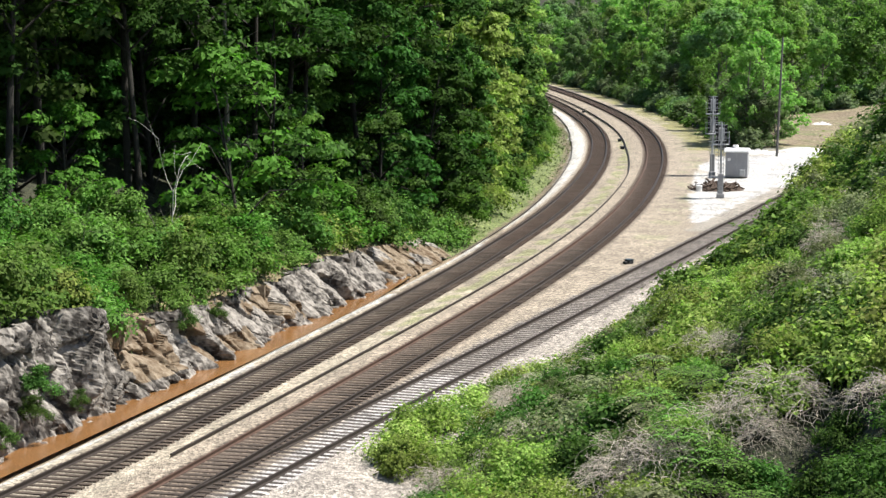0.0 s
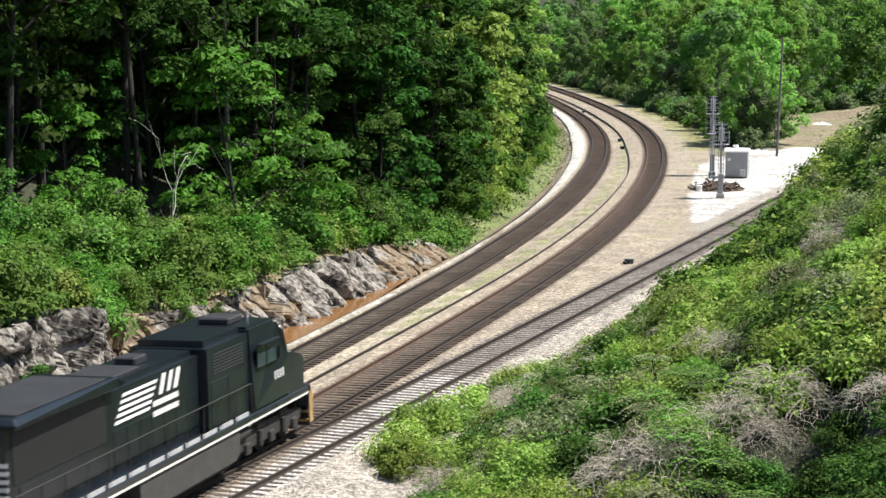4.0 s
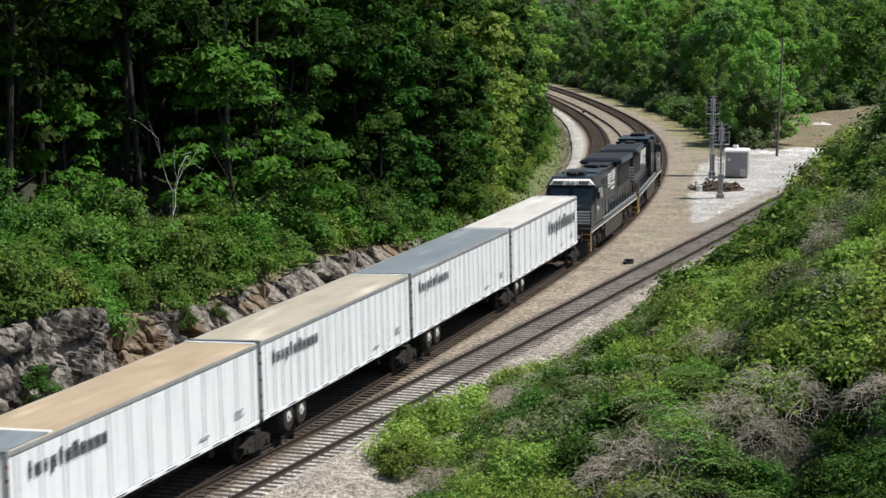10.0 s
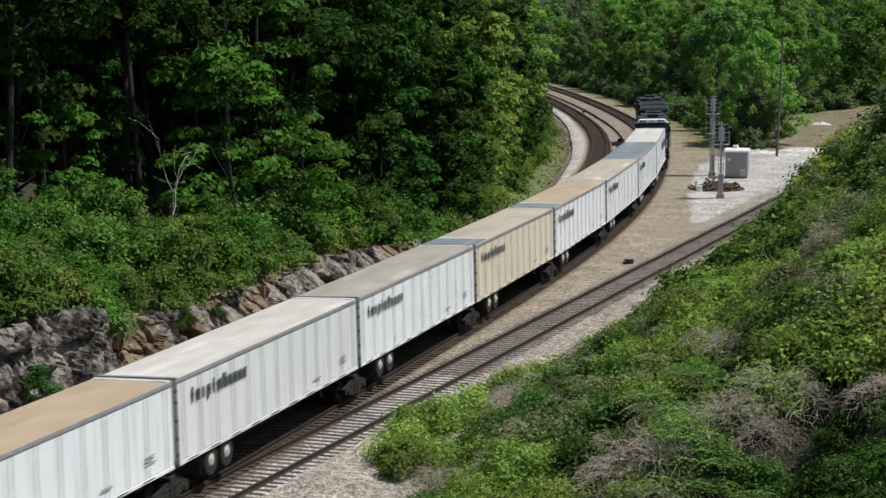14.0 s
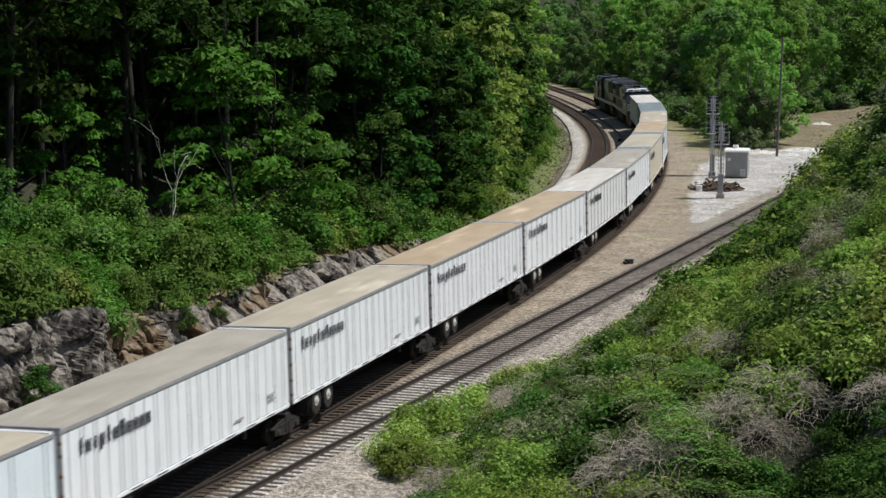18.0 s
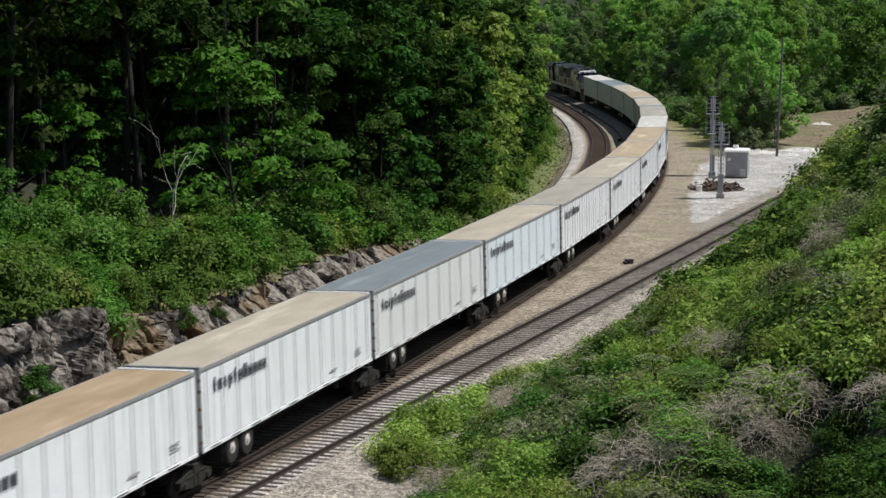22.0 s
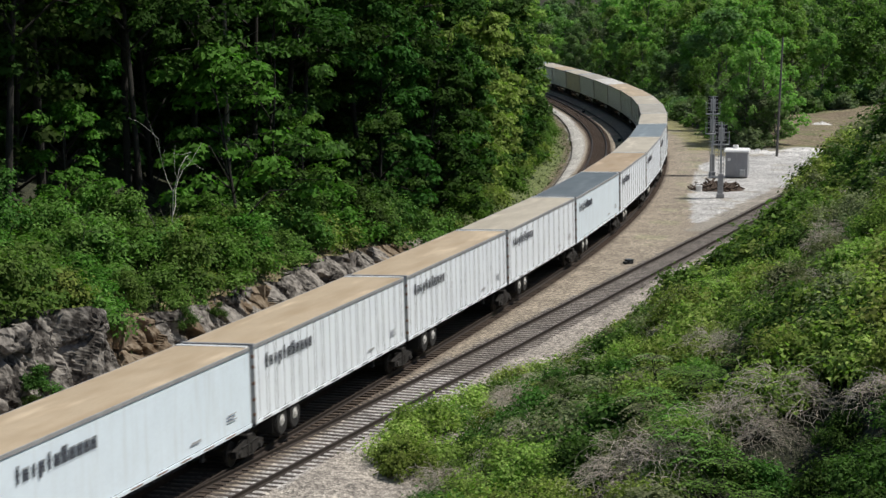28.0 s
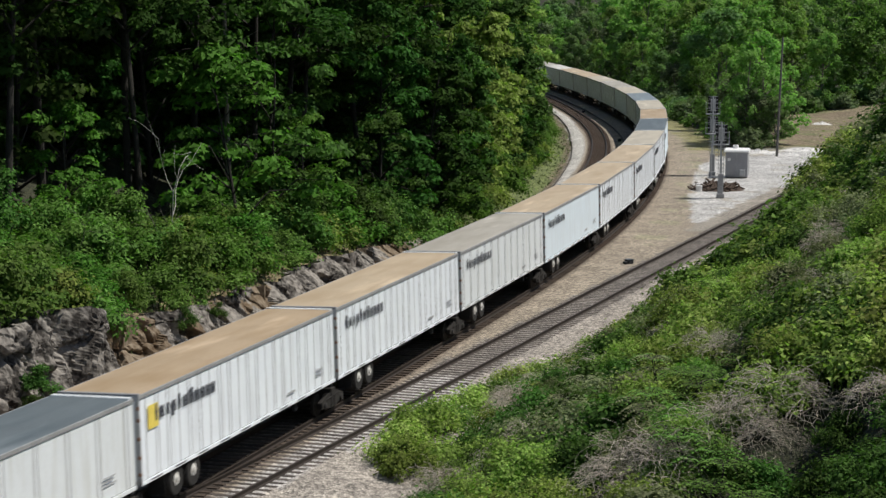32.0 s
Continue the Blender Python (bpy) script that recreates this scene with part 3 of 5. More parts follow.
def side_post_rows(style):
    """Places of the thin posts along a trailer's side."""
    n = {"dense": 21, "even": 13, "sparse": 10, "plain": 0}[style]
    out = []
    for i in range(n):
        y = -BODY_L / 2 + 0.45 + (BODY_L - 0.9) * i / (n - 1)
        out += [y - 0.11, y + 0.11] if style != "dense" or i % 3 else [y]
    return out


POST_MESH = None
MARK_MESHES = {}
LETTERS = []
TRAILERS = []


def trailer(index, side, roof, style, label, first=False, patch=None):
    global POST_MESH
    L, W = BODY_L / 2, HALF_W
    root = tagged(new("freight_trailer"), label, "trailer", "trailers of the freight train")
    bm = bmesh.new()
    box(bm, -W + 0.01, W - 0.01, -L, L, SILL + 0.12, TOP - 0.06, 0.02)
    part("body", bm, SKINS[side], root)
    bm = bmesh.new()
    box(bm, -W - 0.005, W + 0.005, -L - 0.02, L + 0.02, TOP - 0.075, TOP - 0.03, 0.01)
    sheet = [(-W, TOP - 0.03), (-W * 0.6, TOP - 0.012), (0, TOP), (W * 0.6, TOP - 0.012), (W, TOP - 0.03)]
    a = [bm.verts.new((x, -L + 0.06, z)) for x, z in sheet]
    b = [bm.verts.new((x, L - 0.06, z)) for x, z in sheet]
    for i in range(4):
        bm.faces.new((a[i], a[i + 1], b[i + 1], b[i]))
    part("roof", bm, ROOFS[roof], root, roof.replace("greybeige", "grey-beige") + " roof sheet")
    for sx in (-1, 1):
        x0, x1 = sorted((sx * (W - 0.005), sx * (W + 0.03)))
        part("roof_rail", boxes((x0, x1, -L, L, TOP - 0.15, TOP - 0.025, 0.01)), TRIM, root, "grey edge rail")
        part("bottom_rail", boxes((x0, x1, -L, L, SILL, SILL + 0.13, 0.012)), SKINS[side], root)
        if index == 1 and sx < 0:
            for mt in (INK, RUSTY):
                MARK_MESHES[mt.name] = mesh("side_mark", boxes((-0.003, 0.003, -0.375, 0.375, SILL + 0.045, SILL + 0.085)), mt)
        mark = RUSTY if style == "plain" else INK
        for q in range(9):
            part("side_mark", MARK_MESHES[mark.name], mark, root, "dark dash along the sill", m=pose(sx * (W + 0.033), -L + 0.975 + q * 1.7, 0))
        for y in side_post_rows(style):
            if POST_MESH is None:
                POST_MESH = mesh("side_post", boxes((-0.006, 0.006, -0.014, 0.014, SILL + 0.13, TOP - 0.15)), POST)
            part("side_post", POST_MESH, POST, root, m=pose(sx * (W - 0.006), y, 0))
        if sx > 0 and first:
            lettering(root, letter_shapes(0.655, 0.75), 0.3, 0.655, 2.55, W + 0.03)
        elif sx > 0:
            if not LETTERS:
                LETTERS.extend(letter_shapes(0.418, 0.47))
            lettering(root, LETTERS, -L + 0.9, 0.418, 2.95, W + 0.03)
        xs = sx * (W + 0.032)
        xa, xb = sorted((xs, xs + 0.006 * sx))
        for ya, yb, z in ((L - 2.0, L - 1.25, 1.75), (L - 2.0, L - 1.4, 1.85), (L - 2.0, L - 1.3, 1.95), (3.4, 4.1, 1.62)):
            part("notice", boxes((xa, xb, ya, yb, z, z + (0.04 if ya > 5 else 0.08))), POST, root, "small grey notice line")
    part("front_header", boxes((-W + 0.02, W - 0.02, L - 0.2, L - 0.02, TOP - 0.035, TOP + 0.012, 0.004)), SKINS["grey"], root, "pale strip across the roof's front end")
    part("rear_header", boxes((-W - 0.02, W + 0.02, -L - 0.04, -L + 0.1, TOP - 0.06, TOP + 0.014, 0.004)), TRIM, root, "dark strip across the roof's rear end")
    for x in (-0.9, -0.3, 0.3, 0.9):
        part("marker_lamp", boxes((x - 0.07, x + 0.07, -L - 0.07, -L - 0.04, TOP - 0.15, TOP - 0.08)), INK, root)
    # rear frame with door hinges, front wall
    part("rear_frame", boxes((-W - 0.03, W + 0.03, -L - 0.05, -L + 0.02, TOP - 0.2, TOP - 0.05), (-W - 0.03, -W + 0.1, -L - 0.05, -L + 0.02, SILL, TOP - 0.2), (W - 0.1, W + 0.03, -L - 0.05, -L + 0.02, SILL, TOP - 0.2), (-W - 0.03, W + 0.03, -L - 0.05, -L + 0.02, SILL, SILL + 0.14)), GALV, root, "galvanised door frame")
    for sx in (-1, 1):
        for z in (1.55, 2.05, 2.6, 3.15, 3.5):
            part("hinge", boxes((sx * W - 0.05, sx * W + 0.05, -L - 0.09, -L - 0.02, z - 0.05, z + 0.05, 0.01)), RUSTY, root)
    part("front_wall", boxes((-W, W, L - 0.01, L + 0.03, SILL, TOP - 0.05, 0.01)), SKINS["grey"], root)
    part("underframe", boxes((-0.5, -0.35, -L, L, SILL - 0.22, SILL + 0.1), (0.35, 0.5, -L, L, SILL - 0.22, SILL + 0.1), *[(-1.2, 1.2, y - 0.04, y + 0.04, SILL - 0.02, SILL + 0.1) for y in np.arange(-L + 0.3, L, 0.6)]), BLACK_DULL, root)
    part("landing_gear", boxes((-0.95, -0.82, L - 3.2, L - 3.05, 0.72, SILL), (0.82, 0.95, L - 3.2, L - 3.05, 0.72, SILL), (-0.9, 0.9, L - 3.16, L - 3.09, 0.95, 1.02)), BLACK_DULL, root)
    if first:
        for y in (-3.0, -4.25):
            wheel_pair(root, y - 2.6, 1.2, 0.5, 0.5)
    else:
        for y in (-L + 2.5, -L + 3.75):
            wheel_pair(root, y, 1.22, 0.53, 0.5)
        part("axle_frame", boxes((-0.9, 0.9, -L + 1.8, -L + 4.5, 0.95, 1.08), (-0.08, 0.08, -L + 2.3, -L + 4.0, 0.85, 1.2)), BLACK_DULL, root)
    for x in (-1.2, 0.65):
        part("mud_flap", boxes((x, x + 0.55, -L + 1.7, -L + 1.73, 0.55, SILL)), TYRE, root)
    if index in (4, 5):
        part("roof_panel", boxes((-W + 0.06, W - 0.06, -L + 0.15, -L + 2.3, TOP - 0.03, TOP + 0.016, 0.004)), ROOFS["steel"], root, "blue-grey replacement roof panel")
        part("panel_joint", boxes((-W + 0.06, W - 0.06, -L + 2.3, -L + 2.5, TOP - 0.03, TOP + 0.018, 0.004)), WHITE, root, "white strip at the panel's edge")
    if patch:
        part("yellow_patch", boxes((W + 0.028, W + 0.031, -L + 0.55, -L + 1.25, 2.75, 3.45)), mat("yellow_patch", (0.75, 0.6, 0.12), 0.6), root, "faded yellow patch")
    TRAILERS.append((index, root))
    return root


def bogie():
    """Rail bogie below the coupling of two trailers."""
    root = tagged(new("rail_bogie"), "grimy steel bogie under the trailer coupling, darkened for shade", "bogie", "bogies of the freight train")
    for y in (-0.85, 0.85):
        bm = bmesh.new()
        cyl(bm, (-0.95, 0, 0), (0.95, 0, 0), 0.08, 0.08, 8)
        for x in (-0.75, 0.75):
            cyl(bm, (x - 0.06, 0, 0), (x + 0.06, 0, 0), 0.42, 0.42, 16)
            box(bm, x - 0.075, x + 0.075, -0.3, 0.3, -0.04, 0.04)
        part("wheelset", bm, BOGIE_STEEL, root, m=pose(0, y, 0.42))
    for x in (-1.02, 1.02):
        bm = bmesh.new()
        prism(bm, [(-1.15, 0.34), (-0.6, 0.3), (-0.35, 0.22), (0.35, 0.22), (0.6, 0.3), (1.15, 0.34), (1.15, 0.56), (0.45, 0.78), (-0.45, 0.78), (-1.15, 0.56)], x - 0.09, x + 0.09)
        part("side_frame", bm, BOGIE_STEEL, root)
        for y in (-0.16, 0.16):
            part("spring", shape(cyl, (x * 1.04, y, 0.3), (x * 1.04, y, 0.62), 0.1, 0.1, 10), BOGIE_STEEL, root)
        for y in (-0.85, 0.85):
            part("bearing", shape(cyl, (x, y, 0.42), (x + math.copysign(0.16, x), y, 0.42), 0.13, 0.11, 12), GRIME_SHADE, root)
    part("bolster", boxes((-1.15, 1.15, -0.22, 0.22, 0.6, 0.95, 0.03), (-0.5, 0.5, -0.9, 0.9, 0.92, 1.02, 0.02)), BOGIE_STEEL, root)
    part("coupler_frame", boxes((-0.3, 0.3, -1.3, 1.3, 0.98, 1.08, 0.02), (-1.1, 1.1, -0.12, 0.12, 1.0, 1.16, 0.02)), BLACK_DULL, root)
    part("brake_rod", shape(cyl, (1.12, -0.7, 0.6), (1.12, 0.7, 0.68), 0.025), BOGIE_STEEL, root)
    return root




def locomotive():
    """Six-axle road diesel with its nose towards +y; z = 0 on the rail."""
    root = tagged(new("diesel_locomotive"), "black six-axle diesel locomotive with white stripes", "locomotive", "locomotives of the train")
    # platform
    bm = bmesh.new()
    box(bm, -1.5, 1.5, -10.4, 9.4, 1.42, 1.72, 0.03)
    part("platform", bm, BLACK, root)
    for x in (-1.5, 1.5):
        part("sill_stripe", boxes((x - 0.012, x + 0.012, -10.35, 9.35, 1.44, 1.51)), HUB, root, "pale sill stripe")
    part("end_beam", boxes((-1.5, 1.5, 9.4, 9.62, 0.95, 1.75, 0.03)), BLACK_DULL, root)
    part("end_beam", boxes((-1.5, 1.5, -10.62, -10.4, 0.95, 1.75, 0.03)), BLACK_DULL, root)
    # snow plough
    bm = bmesh.new()
    prism(bm, [(9.6, 0.95), (9.8, 0.2), (9.92, 0.16), (9.75, 0.95)], -1.35, 1.35)
    part("plough", bm, GRIME_SHADE, root)
    # couplers
    for y, d in ((9.7, 1), (-10.7, -1)):
        part("coupler", boxes((-0.13, 0.13, min(y, y + 0.55 * d), max(y, y + 0.55 * d), 0.75, 1.0, 0.03), (-0.2, 0.2, min(y + 0.4 * d, y + 0.75 * d), max(y + 0.4 * d, y + 0.75 * d), 0.7, 1.05, 0.05)), GRIME_SHADE, root)
        for x in (-0.6, 0.55):
            part("brake_hose", shape(cyl, (x, y, 1.1), (x * 0.8, y + 0.35 * d, 0.6), 0.03), TYRE, root)
    # nose
    bm = bmesh.new()
    prism(bm, [(7.55, 1.5), (9.15, 1.5), (9.15, 2.78), (8.95, 2.96), (7.55, 3.24)], -1.47, 1.47)
    bmesh.ops.bevel(bm, geom=bm.edges[:], offset=0.06, segments=2, affect="EDGES")
    nose = part("nose", bm, BLACK, root)
    for k in range(5):
        z = 1.95 + k * 0.17
        part("nose_stripe", boxes((-1.4, 1.4, 9.15, 9.165, z, z + 0.1)), WHITE, nose, "white nose stripe")
    part("nose_emblem", boxes((-0.28, 0.12, 9.166, 9.172, 2.1, 2.55, 0.002)), BLACK, nose, "dark emblem shape on the stripes")
    bm = bmesh.new()
    box(bm, -0.9, 1.1, 8.8, 8.9, 2.975, 3.005)
    part("light_bar", bm, GALV, nose, "pale edge strip on the nose")
    # cab
    bm = bmesh.new()
    prism(bm, [(4.7, 1.72), (7.7, 1.72), (7.7, 3.1), (7.35, 4.08), (7.2, 4.42), (6.8, 4.55), (4.7, 4.55)], -1.5, 1.5)
    bmesh.ops.bevel(bm, geom=[e for e in bm.edges if e.calc_length() > 2.5 or min(v.co.z for v in e.verts) > 4.0], offset=0.09, segments=2, affect="EDGES")
    for v in bm.verts:
        if v.co.z > 4.1:
            v.co.x *= 0.88
    cab = part("cab", bm, BLACK, root)
    tilt_x = math.degrees(math.atan2(7.7 - 7.35, 4.08 - 3.1))
    for x0, x1 in ((-1.28, -0.12), (0.12, 1.28)):
        bm = bmesh.new()
        box(bm, x0, x1, -0.02, 0.02, 0.08, 0.82, 0.01)
        w = part("windscreen", bm, GLASS, cab, "tinted windscreen", m=pose(0, 7.69, 3.12, tilt_x))
        part("window_frame", boxes((x0 - 0.04, x1 + 0.04, -0.012, 0.026, 0.04, 0.08), (x0 - 0.04, x1 + 0.04, -0.012, 0.026, 0.82, 0.86), (x0 - 0.04, x0, -0.012, 0.026, 0.08, 0.82), (x1, x1 + 0.04, -0.012, 0.026, 0.08, 0.82)), BLACK_DULL, w)
    for x in (-1.505, 1.505):
        for y0, y1 in ((5.05, 5.75), (5.85, 6.6)):
            part("side_window", boxes((x - 0.012, x + 0.012, y0, y1, 3.15, 3.85, 0.005)), GLASS, cab)
        part("cab_number", boxes(*[(x - 0.014, x + 0.014, 6.45 + q * 0.22, 6.53 + q * 0.22, 2.5, 2.78) for q in range(4)]), WHITE, cab, "white bars of the painted number")
        part("sun_visor", boxes((min(x, x * 1.12), max(x, x * 1.12), 5.0, 6.65, 3.9, 3.94)), BLACK, cab)
        part("mirror", boxes((min(x, x * 1.08), max(x, x * 1.08), 6.7, 6.74, 3.2, 3.6)), GRIME_SHADE, cab)
    bm = bmesh.new()
    prism(bm, [(7.28, 4.13), (7.5, 4.1), (7.42, 4.36), (7.2, 4.44)], -1.36, 1.36)
    for v in bm.verts:
        if v.co.z > 4.2:
            v.co.x *= 0.82
    part("number_board", bm, WHITE, cab, "white headlight and number board band")
    for x in (-1.0, -0.85, -0.7, -0.55, 0.55, 0.7, 0.85, 1.0):
        part("board_bar", boxes((x - 0.05, x + 0.05, 7.45, 7.505, 4.17, 4.34)), INK, cab)
    for x in (-0.13, 0.13):
        part("headlight", shape(cyl, (x, 7.4, 4.26), (x, 7.54, 4.25), 0.11, 0.1, 12), LAMP, cab, "round headlight")
    for x in (-0.8, 0.8):
        part("ditch_light", shape(cyl, (x, 9.4, 1.25), (x, 9.66, 1.25), 0.12, 0.12, 12), LAMP, root)
    part("air_conditioner", boxes((-0.55, 0.55, 5.0, 6.1, 4.54, 4.78, 0.05)), BLACK_DULL, cab)
    part("horn", boxes((-0.2, 0.2, 6.3, 6.36, 4.56, 4.72), (-0.22, -0.14, 6.3, 6.8, 4.68, 4.76), (-0.02, 0.06, 6.3, 6.75, 4.68, 4.76), (0.14, 0.22, 6.3, 6.7, 4.68, 4.76)), GRIME_SHADE, cab)
    part("antenna", shape(cyl, (0.5, 6.6, 4.5), (0.5, 6.6, 4.8), 0.06, 0.05, 8), GALV, cab)
    # blower and dynamic brake section
    bm = bmesh.new()
    prism(bm, [(1.6, 1.72), (4.7, 1.72), (4.7, 4.6), (1.6, 4.6)], -1.32, 1.32)
    bmesh.ops.bevel(bm, geom=[e for e in bm.edges if min(v.co.z for v in e.verts) > 4], offset=0.22, segments=2, affect="EDGES")
    sect = part("blower_section", bm, BLACK, root)
    for x in (-1.325, 1.325):
        part("louvre", boxes(*[(x - 0.02, x + 0.02, 2.0, 4.3, 3.5 + q * 0.1, 3.55 + q * 0.1) for q in range(7)]), BLACK_DULL, sect)
        part("cabinet_door", boxes((x - 0.012, x + 0.012, 1.8, 3.0, 1.85, 3.3, 0.008)), BLACK, sect)
        part("cabinet_door", boxes((x - 0.012, x + 0.012, 3.1, 4.5, 1.85, 3.3, 0.008)), BLACK, sect)
    # engine hood
    bm = bmesh.new()
    prism(bm, [(-4.3, 1.72), (1.6, 1.72), (1.6, 4.38), (-4.3, 4.38)], -1.02, 1.02)
    bmesh.ops.bevel(bm, geom=[e for e in bm.edges if min(v.co.z for v in e.verts) > 4], offset=0.18, segments=2, affect="EDGES")
    hood = part("engine_hood", bm, BLACK, root)
    for x in (-1.02, 1.02):
        for k in range(7):
            part("hood_door", boxes((x - 0.014, x + 0.014, -4.1 + k * 0.8, -3.4 + k * 0.8, 1.85, 3.05, 0.006)), BLACK, hood)
        g = -1 if x > 0 else 1          # the emblem's bars come first, read from outside
        for k in range(5):
            bm = bmesh.new()
            z = 3.2 + k * 0.18
            e = 0.13 * k
            prism(bm, [(-1.5 + g * (0.35 - e), z), (-1.5 + g * (2.5 - e), z), (-1.5 + g * (2.44 - e), z + 0.085), (-1.5 + g * (0.29 - e), z + 0.085)], x - 0.016, x + 0.016)
            part("emblem_bar", bm, WHITE, hood, "white horizontal bar of the emblem")
        for a, w in ((-0.45, 0.12), (-0.95, 0.1), (-1.45, 0.14)):
            bm = bmesh.new()
            prism(bm, [(-1.5 + g * (a + w), 3.52), (-1.5 + g * (a - 0.1), 3.52), (-1.5 + g * (a - 0.36), 4.1), (-1.5 + g * (a + w - 0.26), 4.1)], x - 0.016, x + 0.016)
            part("emblem", bm, WHITE, hood, "white slanted block of the emblem")
        for z, w0 in ((3.22, 0.85), (2.92, 0.85)):
            part("painted_line", boxes((x - 0.016, x + 0.016, -1.5 - g * 0.75 - w0, -1.5 - g * 0.75 + w0, z, z + 0.16)), HUB, hood, "pale bar of painted lettering")
    part("exhaust", boxes((-0.35, 0.35, -1.3, -0.5, 4.36, 4.62, 0.04)), BLACK_DULL, hood)
    part("silencer_hatch", boxes((-0.75, 0.75, -4.0, -1.8, 4.36, 4.5, 0.03)), BLACK_DULL, hood)
    # radiator with its wings
    bm = bmesh.new()
    prism(bm, [(-9.9, 1.72), (-4.3, 1.72), (-4.3, 4.36), (-9.9, 4.36)], -1.05, 1.05)
    rad = part("radiator_cabin", bm, BLACK, root)
    bm = bmesh.new()
    prism(bm, [(-10.0, 4.48), (-9.85, 4.32), (-4.15, 4.32), (-4.0, 4.48), (-4.2, 4.66), (-9.8, 4.66)], -1.5, 1.5)
    for v in bm.verts:
        if v.co.z > 4.5:
            v.co.x *= 0.86
        elif v.co.z < 4.35:
            v.co.x *= 0.85
    bmesh.ops.bevel(bm, geom=bm.edges[:], offset=0.04, segments=1, affect="EDGES")
    part("radiator_wing", bm, BLACK, root)
    part("radiator_grille", boxes((-1.15, 1.15, -9.5, -4.6, 4.65, 4.69, 0.01)), BLACK_DULL, root)
    # screens coloured black for the shadow that the wings throw below them
    for x in (-1.055, 1.055):
        part("radiator_screen", boxes((x - 0.02, x + 0.02, -9.6, -4.6, 2.85, 4.25, 0.01)), SIGNAL_BLACK, rad)
        part("side_door", boxes((x - 0.016, x + 0.016, -9.3, -7.3, 1.9, 2.75, 0.008)), BLACK, rad)
    for k in range(5):
        z = 2.55 + k * 0.21
        part("rear_stripe", boxes((-1.1, 1.1, -9.916, -9.9, z, z + 0.11)), WHITE, rad, "white rear stripe")
    part("rear_number_board", boxes((-0.75, 0.75, -9.93, -9.9, 3.75, 3.98)), WHITE, rad)
    part("sand_box", boxes((-0.75, 0.75, -10.3, -9.95, 1.72, 2.4, 0.05)), BLACK, root)
    # handrails and stanchions
    for x in (-1.44, 1.44):
        part("handrail", shape(cyl, (x, -10.2, 2.72), (x, 4.6, 2.72), 0.018, 0.018, 6), GRIME_SHADE, root, "long side handrail")
        for y in np.arange(-10.1, 4.7, 1.23):
            part("stanchion", shape(cyl, (x, float(y), 1.72), (x, float(y), 2.72), 0.018, 0.018, 6), GRIME_SHADE, root)
        for k in range(12):
            part("kick_plate", boxes((x - 0.01, x + 0.01, -10.2 + k * 1.23, -9.2 + k * 1.23, 1.72, 1.86)), POST, root, "pale grey toe board")
    for x in (-1.25, 1.25):
        for y0, y1, d in ((-10.62, -9.6, -1), (9.1, 9.55, 1)):
            y = y0 if d < 0 else y1
            for k in range(4):
                part("step", boxes((x - 0.24, x + 0.24, y - 0.14, y + 0.14, 0.42 + 0.32 * k, 0.46 + 0.32 * k)), TAN, root, "tan painted boarding step")
            for q in (-0.26, 0.26):
                part("step_side", boxes((x + q - 0.02, x + q + 0.02, y - 0.15, y + 0.15, 0.4, 1.5)), TAN, root, "tan painted step side")
            for q in (-0.28, 0.28):
                part("grab_rail", shape(cyl, (x + q, y + 0.1 * d, 0.6), (x + q, y - 0.05 * d, 2.5 if d < 0 else 1.75), 0.022, 0.022, 6), TAN, root, "tan grab rail")
    part("end_rail", shape(cyl, (-1.0, -10.5, 2.7), (1.0, -10.5, 2.7), 0.025, 0.025, 6), TAN, root)
    # fuel tank and air tanks
    bm = bmesh.new()
    prism(bm, [(-3.1, 0.32), (3.3, 0.32), (3.6, 0.5), (3.6, 1.42), (-3.4, 1.42), (-3.4, 0.5)], -1.44, 1.44)
    bmesh.ops.bevel(bm, geom=[e for e in bm.edges if max(v.co.z for v in e.verts) < 0.9], offset=0.15, segments=2, affect="EDGES")
    part("fuel_tank", bm, TANK, root, "dusty grey fuel tank, darkened for underbody shade")
    for x in (-1.2, 1.2):
        part("air_tank", shape(cyl, (x, 3.6, 1.15), (x, 4.6, 1.15), 0.2, 0.2, 12), GRIME_SHADE, root)
    # trucks
    for yc in (-6.6, 6.6):
        for x in (-1.1, 1.1):
            bm = bmesh.new()
            prism(bm, [(yc - 2.75, 0.62), (yc - 2.3, 0.5), (yc + 2.3, 0.5), (yc + 2.75, 0.62), (yc + 2.75, 0.95), (yc + 1.2, 1.12), (yc - 1.2, 1.12), (yc - 2.75, 0.95)], x - 0.1, x + 0.1)
            tf = part("truck_frame", bm, GRIME_SHADE, root)
            for dy in (-2.0, 0, 2.0):
                part("journal_box", boxes((min(x, x * 1.2), max(x, x * 1.2), yc + dy - 0.2, yc + dy + 0.2, 0.34, 0.74, 0.04)), GRIME_SHADE, tf)
            for dy in (-1.0, 1.0):
                part("spring", shape(cyl, (x * 1.12, yc + dy, 0.45), (x * 1.12, yc + dy, 0.95), 0.13, 0.13, 10), GRIME_SHADE, tf)
                part("brake_cylinder", shape(cyl, (x * 1.1, yc + dy - 0.3, 1.16), (x * 1.1, yc + dy + 0.3, 1.16), 0.12, 0.12, 10), GRIME_SHADE, tf)
        for dy in (-2.0, 0, 2.0):
            bm = bmesh.new()
            cyl(bm, (-0.9, 0, 0), (0.9, 0, 0), 0.1, 0.1, 10)
            for x in (-0.75, 0.75):
                cyl(bm, (x - 0.07, 0, 0), (x + 0.07, 0, 0), 0.53, 0.53, 22)
                for q in range(6):
                    a = q * math.pi / 3
